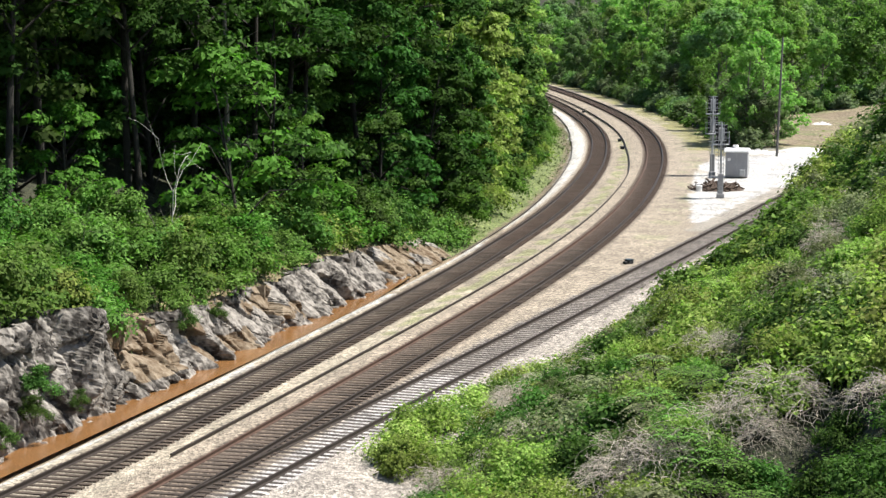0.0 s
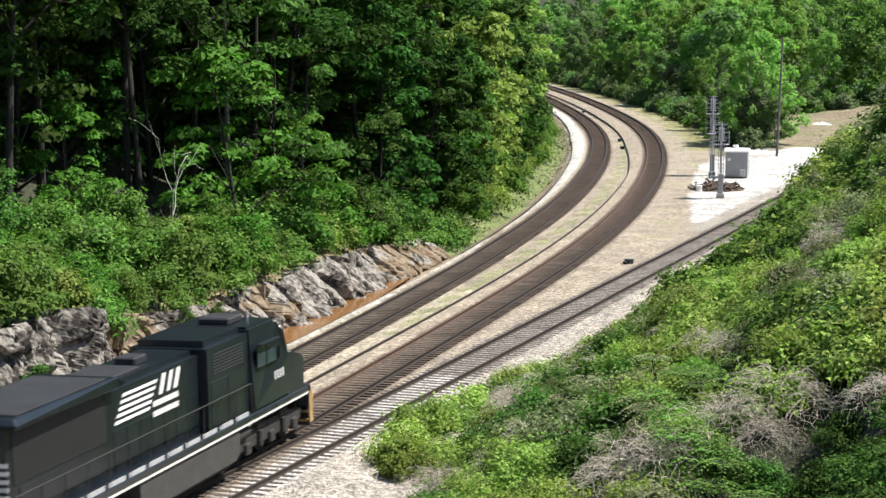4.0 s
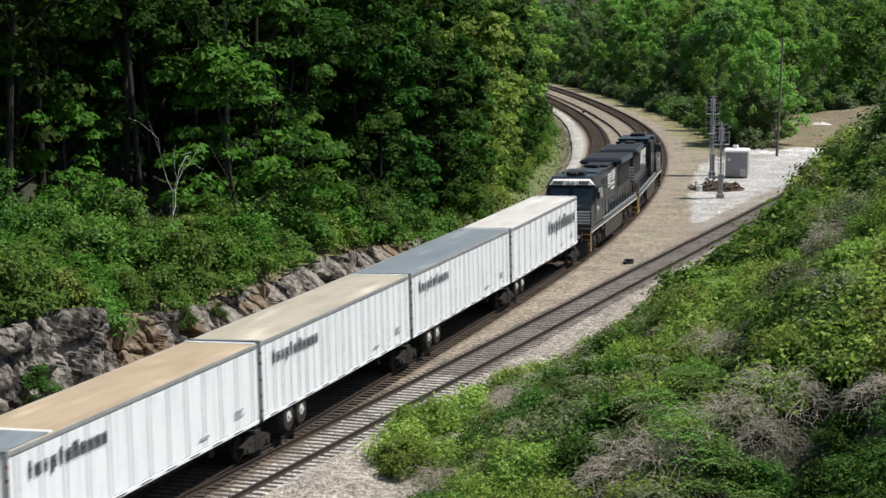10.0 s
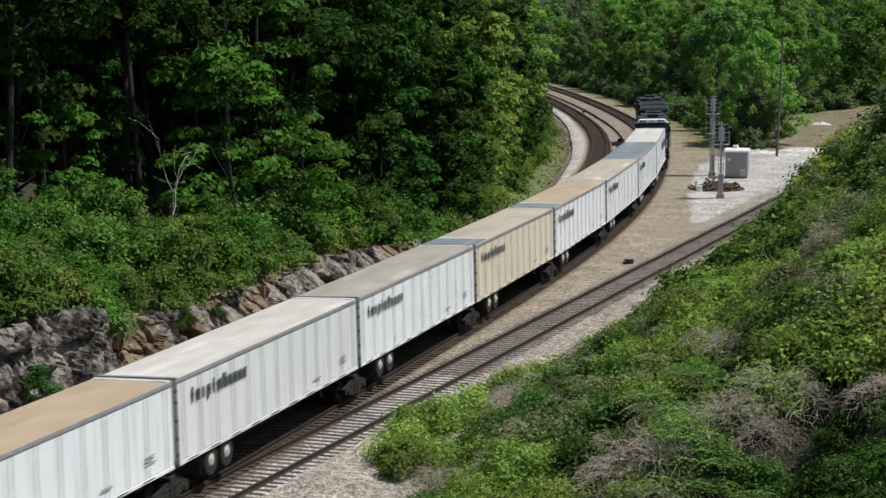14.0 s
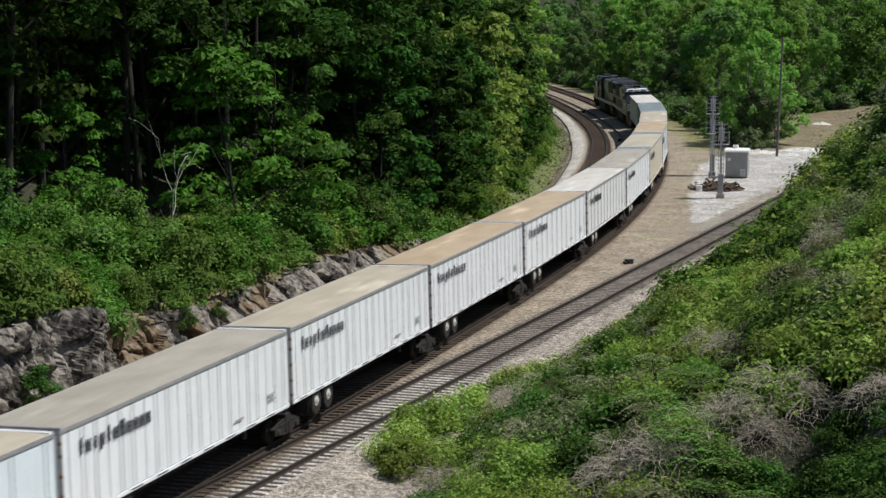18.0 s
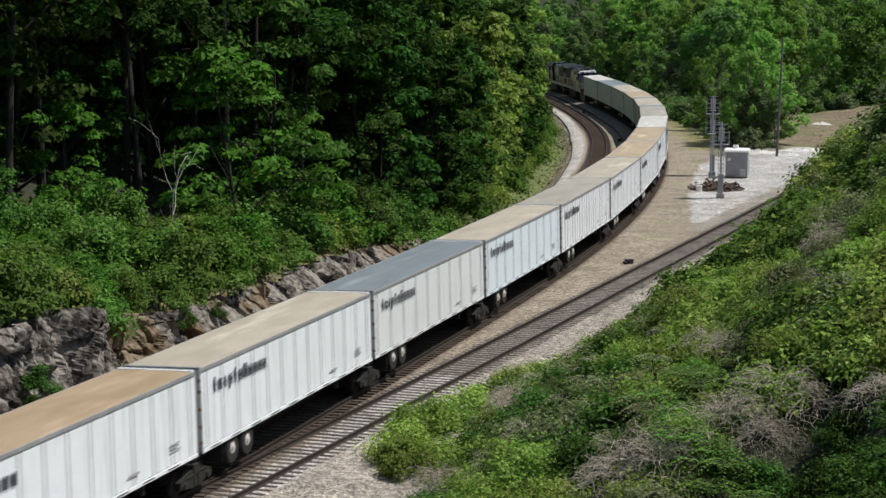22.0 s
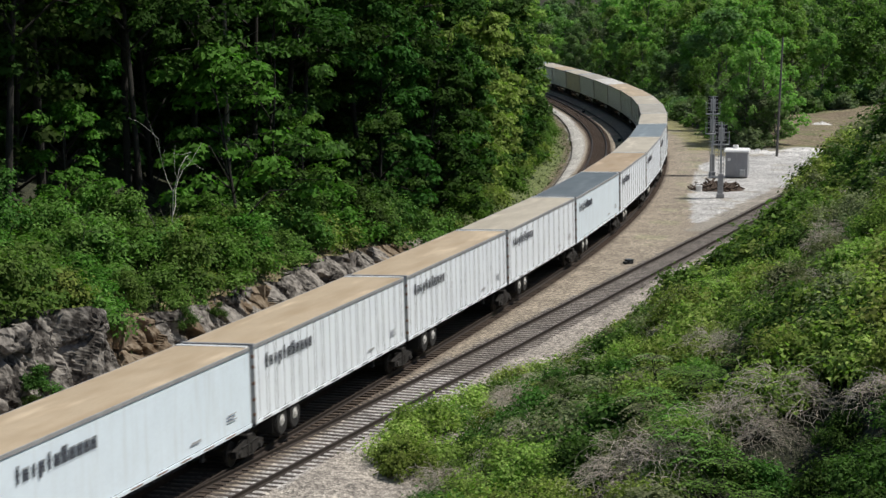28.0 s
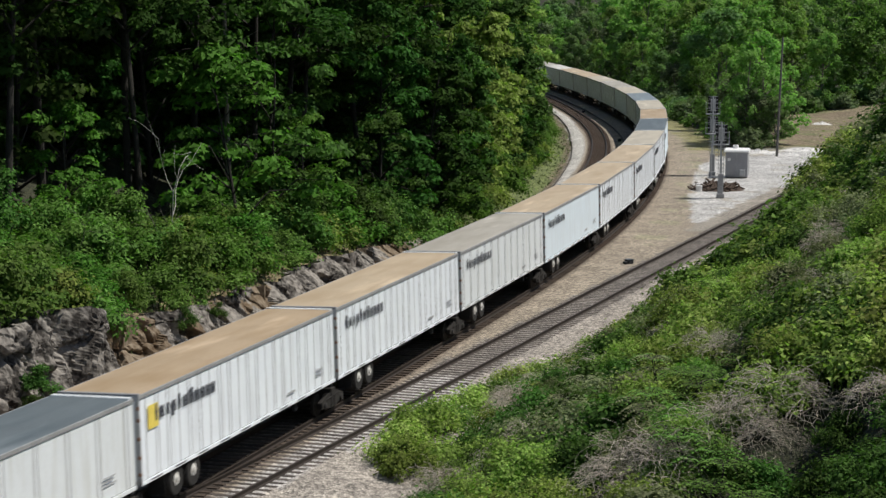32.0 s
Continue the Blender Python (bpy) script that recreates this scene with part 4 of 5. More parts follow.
                    box(bm, x - 0.085, x + 0.085, 0.3 * math.cos(a) - 0.05, 0.3 * math.cos(a) + 0.05, 0.3 * math.sin(a) - 0.05, 0.3 * math.sin(a) + 0.05)
            part("wheelset", bm, GRIME_SHADE, root, m=pose(0, yc + dy, 0.53))
    return root


# ---------------------------------------------------------------- plants
def leaf_arrays(P, size, rng, up=0.55, slim=0.62, corners=4, out=None):
    """A folded four-cornered leaf at each place P."""
    n = len(P)
    nrm = rng.normal(size=(n, 3))
    nrm /= np.linalg.norm(nrm, axis=1, keepdims=True)
    nrm[:, 2] = np.abs(nrm[:, 2])
    nrm = nrm * (1 - up) + np.array([0, 0, up])
    if out is not None:
        nrm = nrm * 0.75 + out
    nrm /= np.linalg.norm(nrm, axis=1, keepdims=True)
    a = np.cross(nrm, rng.normal(size=(n, 3)))
    a /= np.linalg.norm(a, axis=1, keepdims=True) + 1e-9
    b = np.cross(nrm, a)
    L = (size * rng.uniform(0.6, 1.35, n))[:, None]
    if corners == 3:
        v = np.stack([P - a * L * 0.5 - b * L * 0.3, P + a * L * 0.6, P + b * L * 0.5 - a * L * 0.2 - nrm * L * 0.1], 1)
        return v.reshape(-1, 3), np.arange(n * 3).reshape(-1, 3)
    v = np.stack([P - a * L * 0.5, P + b * L * slim * 0.5 - nrm * L * 0.08, P + a * L * 0.55 - nrm * L * 0.12, P - b * L * slim * 0.5 - nrm * L * 0.08], 1)
    return v.reshape(-1, 3), np.arange(n * 4).reshape(-1, 4)


def tube(points, radii, n=6):
    """Corners and faces of a round, tapered, bent limb."""
    V, F = [], []
    for i, (p, r) in enumerate(zip(points, radii)):
        d = Vector(points[min(i + 1, len(points) - 1)]) - Vector(points[max(i - 1, 0)])
        q = d.to_track_quat("Z", "Y")
        for k in range(n):
            a = 2 * math.pi * k / n
            V.append(Vector(p) + q @ Vector((math.cos(a) * r, math.sin(a) * r, 0)))
    for i in range(len(points) - 1):
        for k in range(n):
            a = i * n
            F.append((a + k, a + (k + 1) % n, a + n + (k + 1) % n, a + n + k))
    return V, F


def limbs(name, tubes, material):
    V, F = [], []
    for v, f in tubes:
        k = len(V)
        V += v
        F += [tuple(i + k for i in q) for q in f]
    me = smooth(mesh_np(name, [tuple(v) for v in V], F))
    me.materials.append(material)
    return me


def tree_meshes(seed, h, spread, base, clumps, per, size, bark, leaf, flat=0.5, trunk_r=0.16, corners=4):
    """Trunk with limbs, and a crown of leaf clumps with gaps between them."""
    rng = np.random.RandomState(seed)
    lean = rng.uniform(-0.06, 0.06, 2) * h
    line = [Vector((lean[0] * t * t + 0.1 * math.sin(3 * t + seed), lean[1] * t * t, h * 0.93 * t)) for t in np.linspace(0, 1, 7)]
    tubes = [tube([line[0] - Vector((0, 0, 0.8))] + line, [trunk_r * 1.25] + [trunk_r * (1 - 0.8 * t) for t in np.linspace(0, 1, 7)], 6)]
    P, Q = [], []
    for i in range(clumps):
        t = base + (1 - base) * rng.uniform(0, 1) ** 0.8
        a = rng.uniform(0, 2 * math.pi)
        reach = spread * (0.35 + 0.65 * math.sin(math.pi * min(1, (t - base) / (1 - base) * 0.8 + 0.25)) ** 0.8) * rng.uniform(0.35, 1.1)
        root = Vector((lean[0] * t * t, lean[1] * t * t, h * t * 0.9))
        tip = root + Vector((math.cos(a) * reach, math.sin(a) * reach, reach * rng.uniform(0.0, 0.35)))
        if i % 2 == 0:
            mid = (root + tip) / 2 + Vector((0, 0, 0.12 * reach))
            r0 = trunk_r * 0.4 * (1.15 - t)
            tubes.append(tube([root - Vector((0, 0, 0.25 * reach)), mid, tip], [r0 + 0.015, r0 * 0.6 + 0.01, 0.008], 4))
        k = rng.uniform(0.45, 1.0) * (0.75 + 0.12 * spread)
        m = int(per * rng.uniform(0.6, 1.4))
        c = rng.normal(size=(m, 3))
        c /= np.linalg.norm(c, axis=1, keepdims=True)
        c *= (rng.uniform(0, 1, (m, 1)) ** 0.45) * k
        c[:, 2] *= flat
        c[:, 2] -= 0.25 * (c[:, 0] ** 2 + c[:, 1] ** 2) / k
        P.append(np.array(tip) + c)
        Q.append(c / (np.linalg.norm(c, axis=1, keepdims=True) + 1e-6))
    v, f = leaf_arrays(np.concatenate(P), size, rng, up=0.4, corners=corners, out=np.concatenate(Q) * 0.55)
    crown = mesh_np("crown", v, f)
    crown.materials.append(leaf)
    return limbs("trunk", tubes, bark), crown


def tree_thing(name, meshes, label, category, group):
    root = tagged(new(name), label, category, group)
    part("trunk" if category == "tree" else "stem", meshes[0], BARK, root)
    part("crown" if category == "tree" else "foliage", meshes[1], LEAF, root)
    return root


def bush_meshes(seed, r, h, clumps, per, size, leaf, bark=BARK, up=0.5, corners=4):
    rng = np.random.RandomState(seed)
    P, Q, tubes = [], [], []
    for i in range(clumps):
        a, q = rng.uniform(0, 2 * math.pi), rng.uniform(0, 1) ** 0.6
        tip = Vector((math.cos(a) * r * q, math.sin(a) * r * q, h * (1 - 0.75 * q * q) * rng.uniform(0.55, 1.05)))
        if i % 4 == 0:
            tubes.append(tube([Vector((tip.x * 0.15, tip.y * 0.15, -0.3)), Vector((tip.x * 0.5, tip.y * 0.5, tip.z * 0.65)), tip], [0.03, 0.02, 0.006], 3))
        k = rng.uniform(0.26, 0.55) * r / 1.2
        m = int(per * rng.uniform(0.6, 1.4))
        c = rng.normal(size=(m, 3)) * k * 0.55
        c[:, 2] *= 0.7
        P.append(np.array(tip) + c)
        Q.append(c / (np.linalg.norm(c, axis=1, keepdims=True) + 1e-6))
    v, f = leaf_arrays(np.concatenate(P), size, rng, up, corners=corners, out=np.concatenate(Q) * 0.55)
    me = mesh_np("foliage", v, f)
    me.materials.append(leaf)
    return limbs("stem", tubes, bark), me


def frond_meshes(seed, n, length, leaf):
    """Shrub of long feathered leaves."""
    rng = np.random.RandomState(seed)
    P, tubes, V = [], [], []
    verts, faces = [], []
    for st in range(4):
        foot = Vector((rng.uniform(-0.6, 0.6), rng.uniform(-0.6, 0.6), -0.2))
        head = foot + Vector((rng.uniform(-0.5, 0.5), rng.uniform(-0.5, 0.5), rng.uniform(0.6, 1.1)))
        tubes.append(tube([foot, (foot + head) / 2 + Vector((0.05, 0, 0)), head], [0.035, 0.028, 0.015], 5))
        for k in range(n):
            a = 2 * math.pi * k / n + rng.uniform(-0.3, 0.3)
            d = Vector((math.cos(a), math.sin(a), 0))
            side = Vector((-d.y, d.x, 0))
            pts = [head + d * length * q + Vector((0, 0, 0.28 * math.sin(2.6 * q) * length - 0.25 * q * q * length)) for q in np.linspace(0, 1, 10)]
            tubes.append(tube(pts[::3], [0.01, 0.008, 0.006, 0.004], 3))
            for i, p in enumerate(pts[1:]):
                for sg in (-1, 1):
                    w = 0.2 * length * (1 - 0.5 * abs(i / 8 - 0.45)) * rng.uniform(0.8, 1.15)
                    tip = p + side * sg * w + d * 0.05 - Vector((0, 0, 0.25 * w))
                    k0 = len(verts)
                    verts += [p, (p + tip) / 2 + d * 0.035, tip, (p + tip) / 2 - d * 0.035]
                    faces.append((k0, k0 + 1, k0 + 2, k0 + 3))
    me = mesh_np("foliage", [tuple(v) for v in verts], faces)
    me.materials.append(leaf)
    return limbs("stem", tubes, BARK), me


def vine_mesh(seed, r, h, n):
    """Mat of dead vines: long strands that arch over a mound, cross one another and hang down its sides."""
    rng = np.random.RandomState(seed)
    tubes = []
    for i in range(n):
        a, q = rng.uniform(0, 2 * math.pi), rng.uniform(0, 1) ** 0.6
        p = Vector((math.cos(a) * r * q, math.sin(a) * r * q, h * (1 - 0.6 * q * q) * rng.uniform(0.8, 1.1)))
        b = a + rng.uniform(-1.3, 1.3)
        d = Vector((math.cos(b), math.sin(b), 0.7 * (1 - q)))
        pts = []
        step = rng.uniform(0.06, 0.12)
        for k in range(rng.randint(5, 12)):
            pts.append(p.copy())
            p = p + d * step
            d += Vector((rng.uniform(-0.65, 0.65), rng.uniform(-0.65, 0.65), -0.2 + rng.uniform(-0.45, 0.4)))
            d.normalize()
            if p.z < -0.1:
                break
        if len(pts) > 2:
            w = rng.uniform(0.003, 0.0065)
            tubes.append(tube(pts, [w * (1.1 - 0.06 * k) for k in range(len(pts))], 3))
    return limbs("vine_tangle", tubes, VINE)


prng = random.Random(12)
JOINED = {}
ARRAYS = {}


def arrays(me):
    """Corners and four-cornered faces of a mesh."""
    if me.name not in ARRAYS:
        co, fi = np.empty(len(me.vertices) * 3, np.float32), np.empty(len(me.loops), np.int32)
        me.vertices.foreach_get("co", co)
        me.loops.foreach_get("vertex_index", fi)
        ARRAYS[me.name] = co.reshape(-1, 3), fi.reshape(len(me.polygons), -1)
    return ARRAYS[me.name]


def plant(model, s_, l_, scale, sink=0.1, joined=""):
    """Stand a copy of a plant on the ground at s, l; or add it to the joined rest of that name."""
    x, y = at(s_, l_)
    z = float(ground(s_, l_)) - sink
    m = pose(float(x), float(y), z, prng.uniform(-5, 5), prng.uniform(-5, 5), prng.uniform(0, 360))
    size = (scale * prng.uniform(0.88, 1.12), scale * prng.uniform(0.88, 1.12), scale)
    if joined:
        t = np.array(m @ Matrix.Diagonal((*size, 1)))
        for o in model.children:
            if o.name.startswith(("crown", "foliage")):
                co, fi = arrays(o.data)
                JOINED.setdefault(joined, []).append((co @ t[:3, :3].T + t[:3, 3], fi, o.data.materials[0]))
        return None
    ob = copy_thing(model, m)
    ob.scale = size
    return ob


def joined_thing(name, label, category):
    """The joined rest of a kind, as one object."""
    V, F, M, k = [], [], [], 0
    mats = []
    for co, fi, mt in JOINED[name]:
        if mt not in mats:
            mats.append(mt)
        V.append(co)
        F.append(fi + k)
        M.append(np.full(len(fi), mats.index(mt), np.int32))
        k += len(co)
    me = mesh_np(name, np.concatenate(V), np.concatenate(F))
    for mt in mats:
        me.materials.append(mt)
    me.polygons.foreach_set("material_index", np.concatenate(M))
    return tagged(new(name, me), label, category, kind="stuff")


def drop_models(models):
    """Take away the models from which copies were made."""
    for root in models:
        for o in (*root.children_recursive, root):
            bpy.data.objects.remove(o)


def in_view(s_, l_, pad=6.0):
    """Whether the place lies near the wedge that the camera overlooks."""
    x, y = at(s_, l_)
    dx, dy = float(x) - 26.99, float(y)
    a = math.degrees(math.atan2(-dx, dy)) - 18.717
    d = math.hypot(dx, dy)
    return abs(a) < 12.7 + math.degrees(pad / max(d, 5))


# woodland on the hillside left of the line: high canopy trees, filling trees behind, lit sprays at the edge
def wood_front(s_):
    return float(np.interp(s_, [50, 60, 80, 95, 112, 118, 140], [-20, -20, -19, -17, -14.5, -13, -12.5]))


def clearing(s_, l_):
    """The open, shaded floor under the canopy."""
    return s_ > 84 and -17 - 0.35 * (s_ - 83.5) < l_ < min(-14.3, -13 - 0.4 * (s_ - 94))


# crowns mostly unseen above the view, added to shade the wood; wide pad likewise
canopy_trees = [tree_thing("canopy_tree", tree_meshes(220 + k, 23 + 1.5 * k, 5.6, 0.4, 80, 150, 0.3, BARK, LEAF_WOOD_SHADE, flat=0.6, trunk_r=0.2, corners=3), "tall forest tree with a bare dark trunk and high crown", "tree", "canopy trees of the wood") for k in range(3)]
s_ = 40.0
while s_ < 140:
    for row in range(4):
        l_ = wood_front(s_) - (0.6 if s_ < 112 else 2.2) - row * 5.4 + prng.uniform(-1.2, 1.2)
        q = s_ + prng.uniform(-1.6, 1.6)
        if in_view(q, l_, 9):
            plant(prng.choice(canopy_trees), q, l_, prng.uniform(0.9, 1.12), 0.2)
    s_ += 5.6
drop_models(canopy_trees)
# filling trees: most take the darkened leaf that adds to the shade
near_trees = [tree_thing("broadleaf_tree", tree_meshes(20 + k, 13.5 + 1.2 * k, 3.6 + 0.3 * (k % 3), 0.02, 84, 80, 0.34, BARK, (LEAF_WOOD_SHADE, LEAF_WOOD_SHADE, LEAF, LEAF_WOOD_SHADE, LEAF_WOOD_SHADE)[k], trunk_r=0.13 + 0.015 * k, corners=3), ("broadleaf tree under the wood's canopy, leaf darkened for shade", "broadleaf tree in fresh green leaf on the hillside")[k == 2], "tree", "woodland trees left of the line") for k in range(5)]
s_ = 50.0
while s_ < 118:
    for row in range(4):
        l_ = wood_front(s_) - 3.2 - row * 4.6 + prng.uniform(-1.2, 1.2)
        q = s_ + prng.uniform(-1.5, 1.5)
        if in_view(q, l_, 3):
            plant(prng.choice(near_trees), q, l_, prng.uniform(0.78, 1.1), 0.2)
    s_ += 4.4
drop_models(near_trees)
# edge sprays: a brighter leaf colour adds to their lit look
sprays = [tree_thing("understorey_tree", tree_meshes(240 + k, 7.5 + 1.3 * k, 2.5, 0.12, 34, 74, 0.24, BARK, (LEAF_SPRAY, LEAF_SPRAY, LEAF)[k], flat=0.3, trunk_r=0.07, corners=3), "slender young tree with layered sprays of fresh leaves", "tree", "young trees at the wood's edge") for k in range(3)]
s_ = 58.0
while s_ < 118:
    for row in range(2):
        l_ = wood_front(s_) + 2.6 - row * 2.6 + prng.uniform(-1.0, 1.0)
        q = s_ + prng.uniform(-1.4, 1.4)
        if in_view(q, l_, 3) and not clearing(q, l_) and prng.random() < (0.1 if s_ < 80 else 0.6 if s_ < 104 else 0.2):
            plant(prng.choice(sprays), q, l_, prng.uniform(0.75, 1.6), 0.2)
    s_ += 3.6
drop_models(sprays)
# bright leaf colours paint the sunlit edge, the dark kind its shaded start
edge_trees = [tree_thing("broadleaf_tree", tree_meshes(40 + k, 13.5 + 1.2 * k, 3.6, 0.02, 84, 95, 0.34, BARK, (LEAF_WOOD_SHADE, LEAF, LEAF_YOUNG)[k], trunk_r=0.14, corners=3), "broadleaf tree at the wood's edge, leaf tone set for sun and shade", "tree", "woodland trees left of the line") for k in range(3)]
s_ = 118.0
while s_ < 330:
    front = float(np.interp(s_, [118, 130, 140, 180, 215, 240, 330], [-12.4, -12.6, -13, -14.2, -15.6, -15.2, -13.4]))
    for row in range(4):
        l_ = front - row * 4.3 + prng.uniform(-1.0, 1.0)
        q = s_ + prng.uniform(-1.3, 1.3)
        if in_view(q, l_, 3):
            plant(edge_trees[0] if s_ < 134 else prng.choice(edge_trees), q, l_, prng.uniform(0.8, 1.12), 0.2)
    s_ += 4.6
drop_models(edge_trees)

# undergrowth and bushes above the rock
bush_kinds = [tree_thing("bush", bush_meshes(50 + k, 1.35, 1.5 + 0.35 * k, 17, 190, 0.14, (LEAF_SLOPE, LEAF_YOUNG, LEAF_SLOPE, LEAF, LEAF_SPRAY)[k], corners=3), ("leafy green bush on the slope above the rock", "yellow-green bush on the slope above the rock")[k == 1], "bush", "bushes left of the line") for k in range(5)]
s_ = 50.0
while s_ < 240:
    a = float(np.interp(s_, [50, 66, 75, 95, 112, 118, 130, 146, 163, 179, 217, 240], [-10.7, -10.7, -11.0, -11.9, -11.4, -10.6, -10.3, -11.2, -12.3, -11.7, -12.5, -12.2]))
    b = float(np.interp(s_, [50, 70, 95, 112, 118, 240], [-21, -20, -17, -14, -13.4, -14.5]))
    l_ = a
    while l_ > b:
        if clearing(s_, l_):
            plant(bush_kinds[3], s_ + prng.uniform(-0.7, 0.7), l_ + prng.uniform(-0.5, 0.5), prng.uniform(0.35, 0.6), 0.1)
        elif in_view(s_, l_, 3):
            plant(prng.choice(bush_kinds), s_ + prng.uniform(-0.7, 0.7), l_ + prng.uniform(-0.5, 0.5), prng.uniform(0.55, 1.5), 0.15, "slope_bushes" if s_ > 122 else "")
        l_ -= 2.1
    s_ += 1.75 if s_ < 118 else 2.1
for s_, l_, z, size in ((61.6, -8.3, 0.9, 0.5), (61.0, -8.2, 0.2, 0.4), (64.0, -7.9, 0.1, 0.3), (76.5, -9.2, 1.0, 0.4), (80.5, -9.3, 0.7, 0.35), (58.6, -8.1, -0.2, 0.35)):
    x, y = at(s_, l_)
    copy_thing(bush_kinds[3], pose(float(x), float(y), z, 0, 0, 40 * s_)).scale = (size, size, size)
joined_thing("slope_bushes", "dense green bushes along the foot of the wood", "bushes")
drop_models(bush_kinds)

# plants of the right-hand bank
def bank_kind(seed, r, h, clumps, per, size, leaf, words):
    return tree_thing("bank_shrub", bush_meshes(seed, r, h, clumps, per, size, leaf, bark=BARK_DIM, up=0.4, corners=3), words, "bush", "shrubs on the bank")


creepers = [bank_kind(70 + k, 1.15, 1.05 + 0.3 * k, 34, 90, 0.12, (LEAF_BRIGHT, LEAF_YOUNG)[k], "bright green broad-leaved creeper on the bank") for k in range(2)]
fine_shrubs = [bank_kind(74 + k, 1.1, 0.9 + 0.25 * k, 34, 120, 0.085, (LEAF_SLOPE, LEAF_OLIVE, LEAF_YOUNG)[k], ("small-leaved green shrub on the bank", "grey-green small-leaved shrub on the bank", "small-leaved green shrub on the bank")[k]) for k in range(3)]
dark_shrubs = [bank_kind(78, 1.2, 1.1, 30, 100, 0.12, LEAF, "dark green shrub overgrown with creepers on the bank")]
feathered = [tree_thing("feathered_shrub", frond_meshes(90 + k, 9, 0.62, (LEAF_SLOPE, LEAF_OLIVE)[k]), "shrub with long feathered green leaves on the bank", "bush", "shrubs on the bank") for k in range(2)]
rest_kinds = [bank_kind(80 + k, 1.25, 1.1 + 0.3 * k, 18, 75, 0.2, (LEAF_YOUNG, LEAF, LEAF_SLOPE)[k], "shrub") for k in range(3)]
bank_models = creepers + fine_shrubs + dark_shrubs + feathered + rest_kinds
vine_models = [tagged(new("vine_tangle", vine_mesh(110 + k, 1.0, 1.15, 260)), "grey tangle of dead vines over the bank", "vines", "dead vines on the bank") for k in range(3)]
# broad-leaved creeper over the hollow's rim
for s_, l_, size in ((57, 20.3, 1.4), (59.5, 21.6, 1.5), (62, 20.0, 1.3), (65, 21.5, 1.4), (56.5, 22.3, 1.4), (54.5, 21.6, 1.2), (60, 18.8, 1.1), (68, 20.2, 1.2), (63.5, 22.5, 1.4), (53, 22.9, 1.2)):
    plant(prng.choice(creepers), s_, l_, size, 0.1)
# darker-leaved shrubs stand in for the shade inside the hollow
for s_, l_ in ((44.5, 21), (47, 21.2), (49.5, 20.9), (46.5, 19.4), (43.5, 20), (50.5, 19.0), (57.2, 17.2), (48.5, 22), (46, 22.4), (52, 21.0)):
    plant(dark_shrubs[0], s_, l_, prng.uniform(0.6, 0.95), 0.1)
# feathered shrubs before the hollow
for s_, l_ in ((49.5, 17.6), (48, 17.9), (47.2, 18.6), (50.6, 17.2), (52, 16.4), (56, 15.4), (58.5, 15.2), (60, 15.8), (61.5, 14.8), (57.5, 14.3), (63, 13.6), (59, 13.0)):
    plant(prng.choice(feathered), s_, l_, prng.uniform(1.1, 1.5), 0.0)
# shrubs that lean out over the branch track's ballast
for s_, l_, size in ((60.5, 6.0, 0.95), (62, 5.3, 1.05), (64.5, 5.3, 1.15), (66.5, 5.3, 1.05), (69, 5.7, 0.95), (71.5, 6.0, 0.9), (74, 6.1, 0.9), (76, 6.6, 0.8), (72.5, 7.2, 1.0), (70.5, 7.8, 0.9), (59, 6.6, 0.8), (74.8, 7.6, 0.9)):
    plant(prng.choice(creepers + fine_shrubs[:1]), s_, l_, size, 0.1)
MOUNDS = [(68, 7.5), (69.6, 6.8), (66.4, 8.6), (104, 9.0), (97, 9.6), (63.5, 16), (65, 15), (66.3, 17), (51.8, 18.6), (92, 17.5), (79, 17.5), (52.5, 14.6), (50.5, 15.4), (88, 9.0), (90, 9.4), (73, 13), (51, 22.0), (58.8, 17.6), (70, 18.6), (60, 10.5)]
for s_, l_ in MOUNDS:
    for k in range(2 if s_ < 72 and l_ < 10 else 1):
        plant(prng.choice(vine_models), s_ + prng.uniform(-0.8, 0.8), l_ + prng.uniform(-0.6, 0.6), prng.uniform(0.7, 1.05), 0.05)
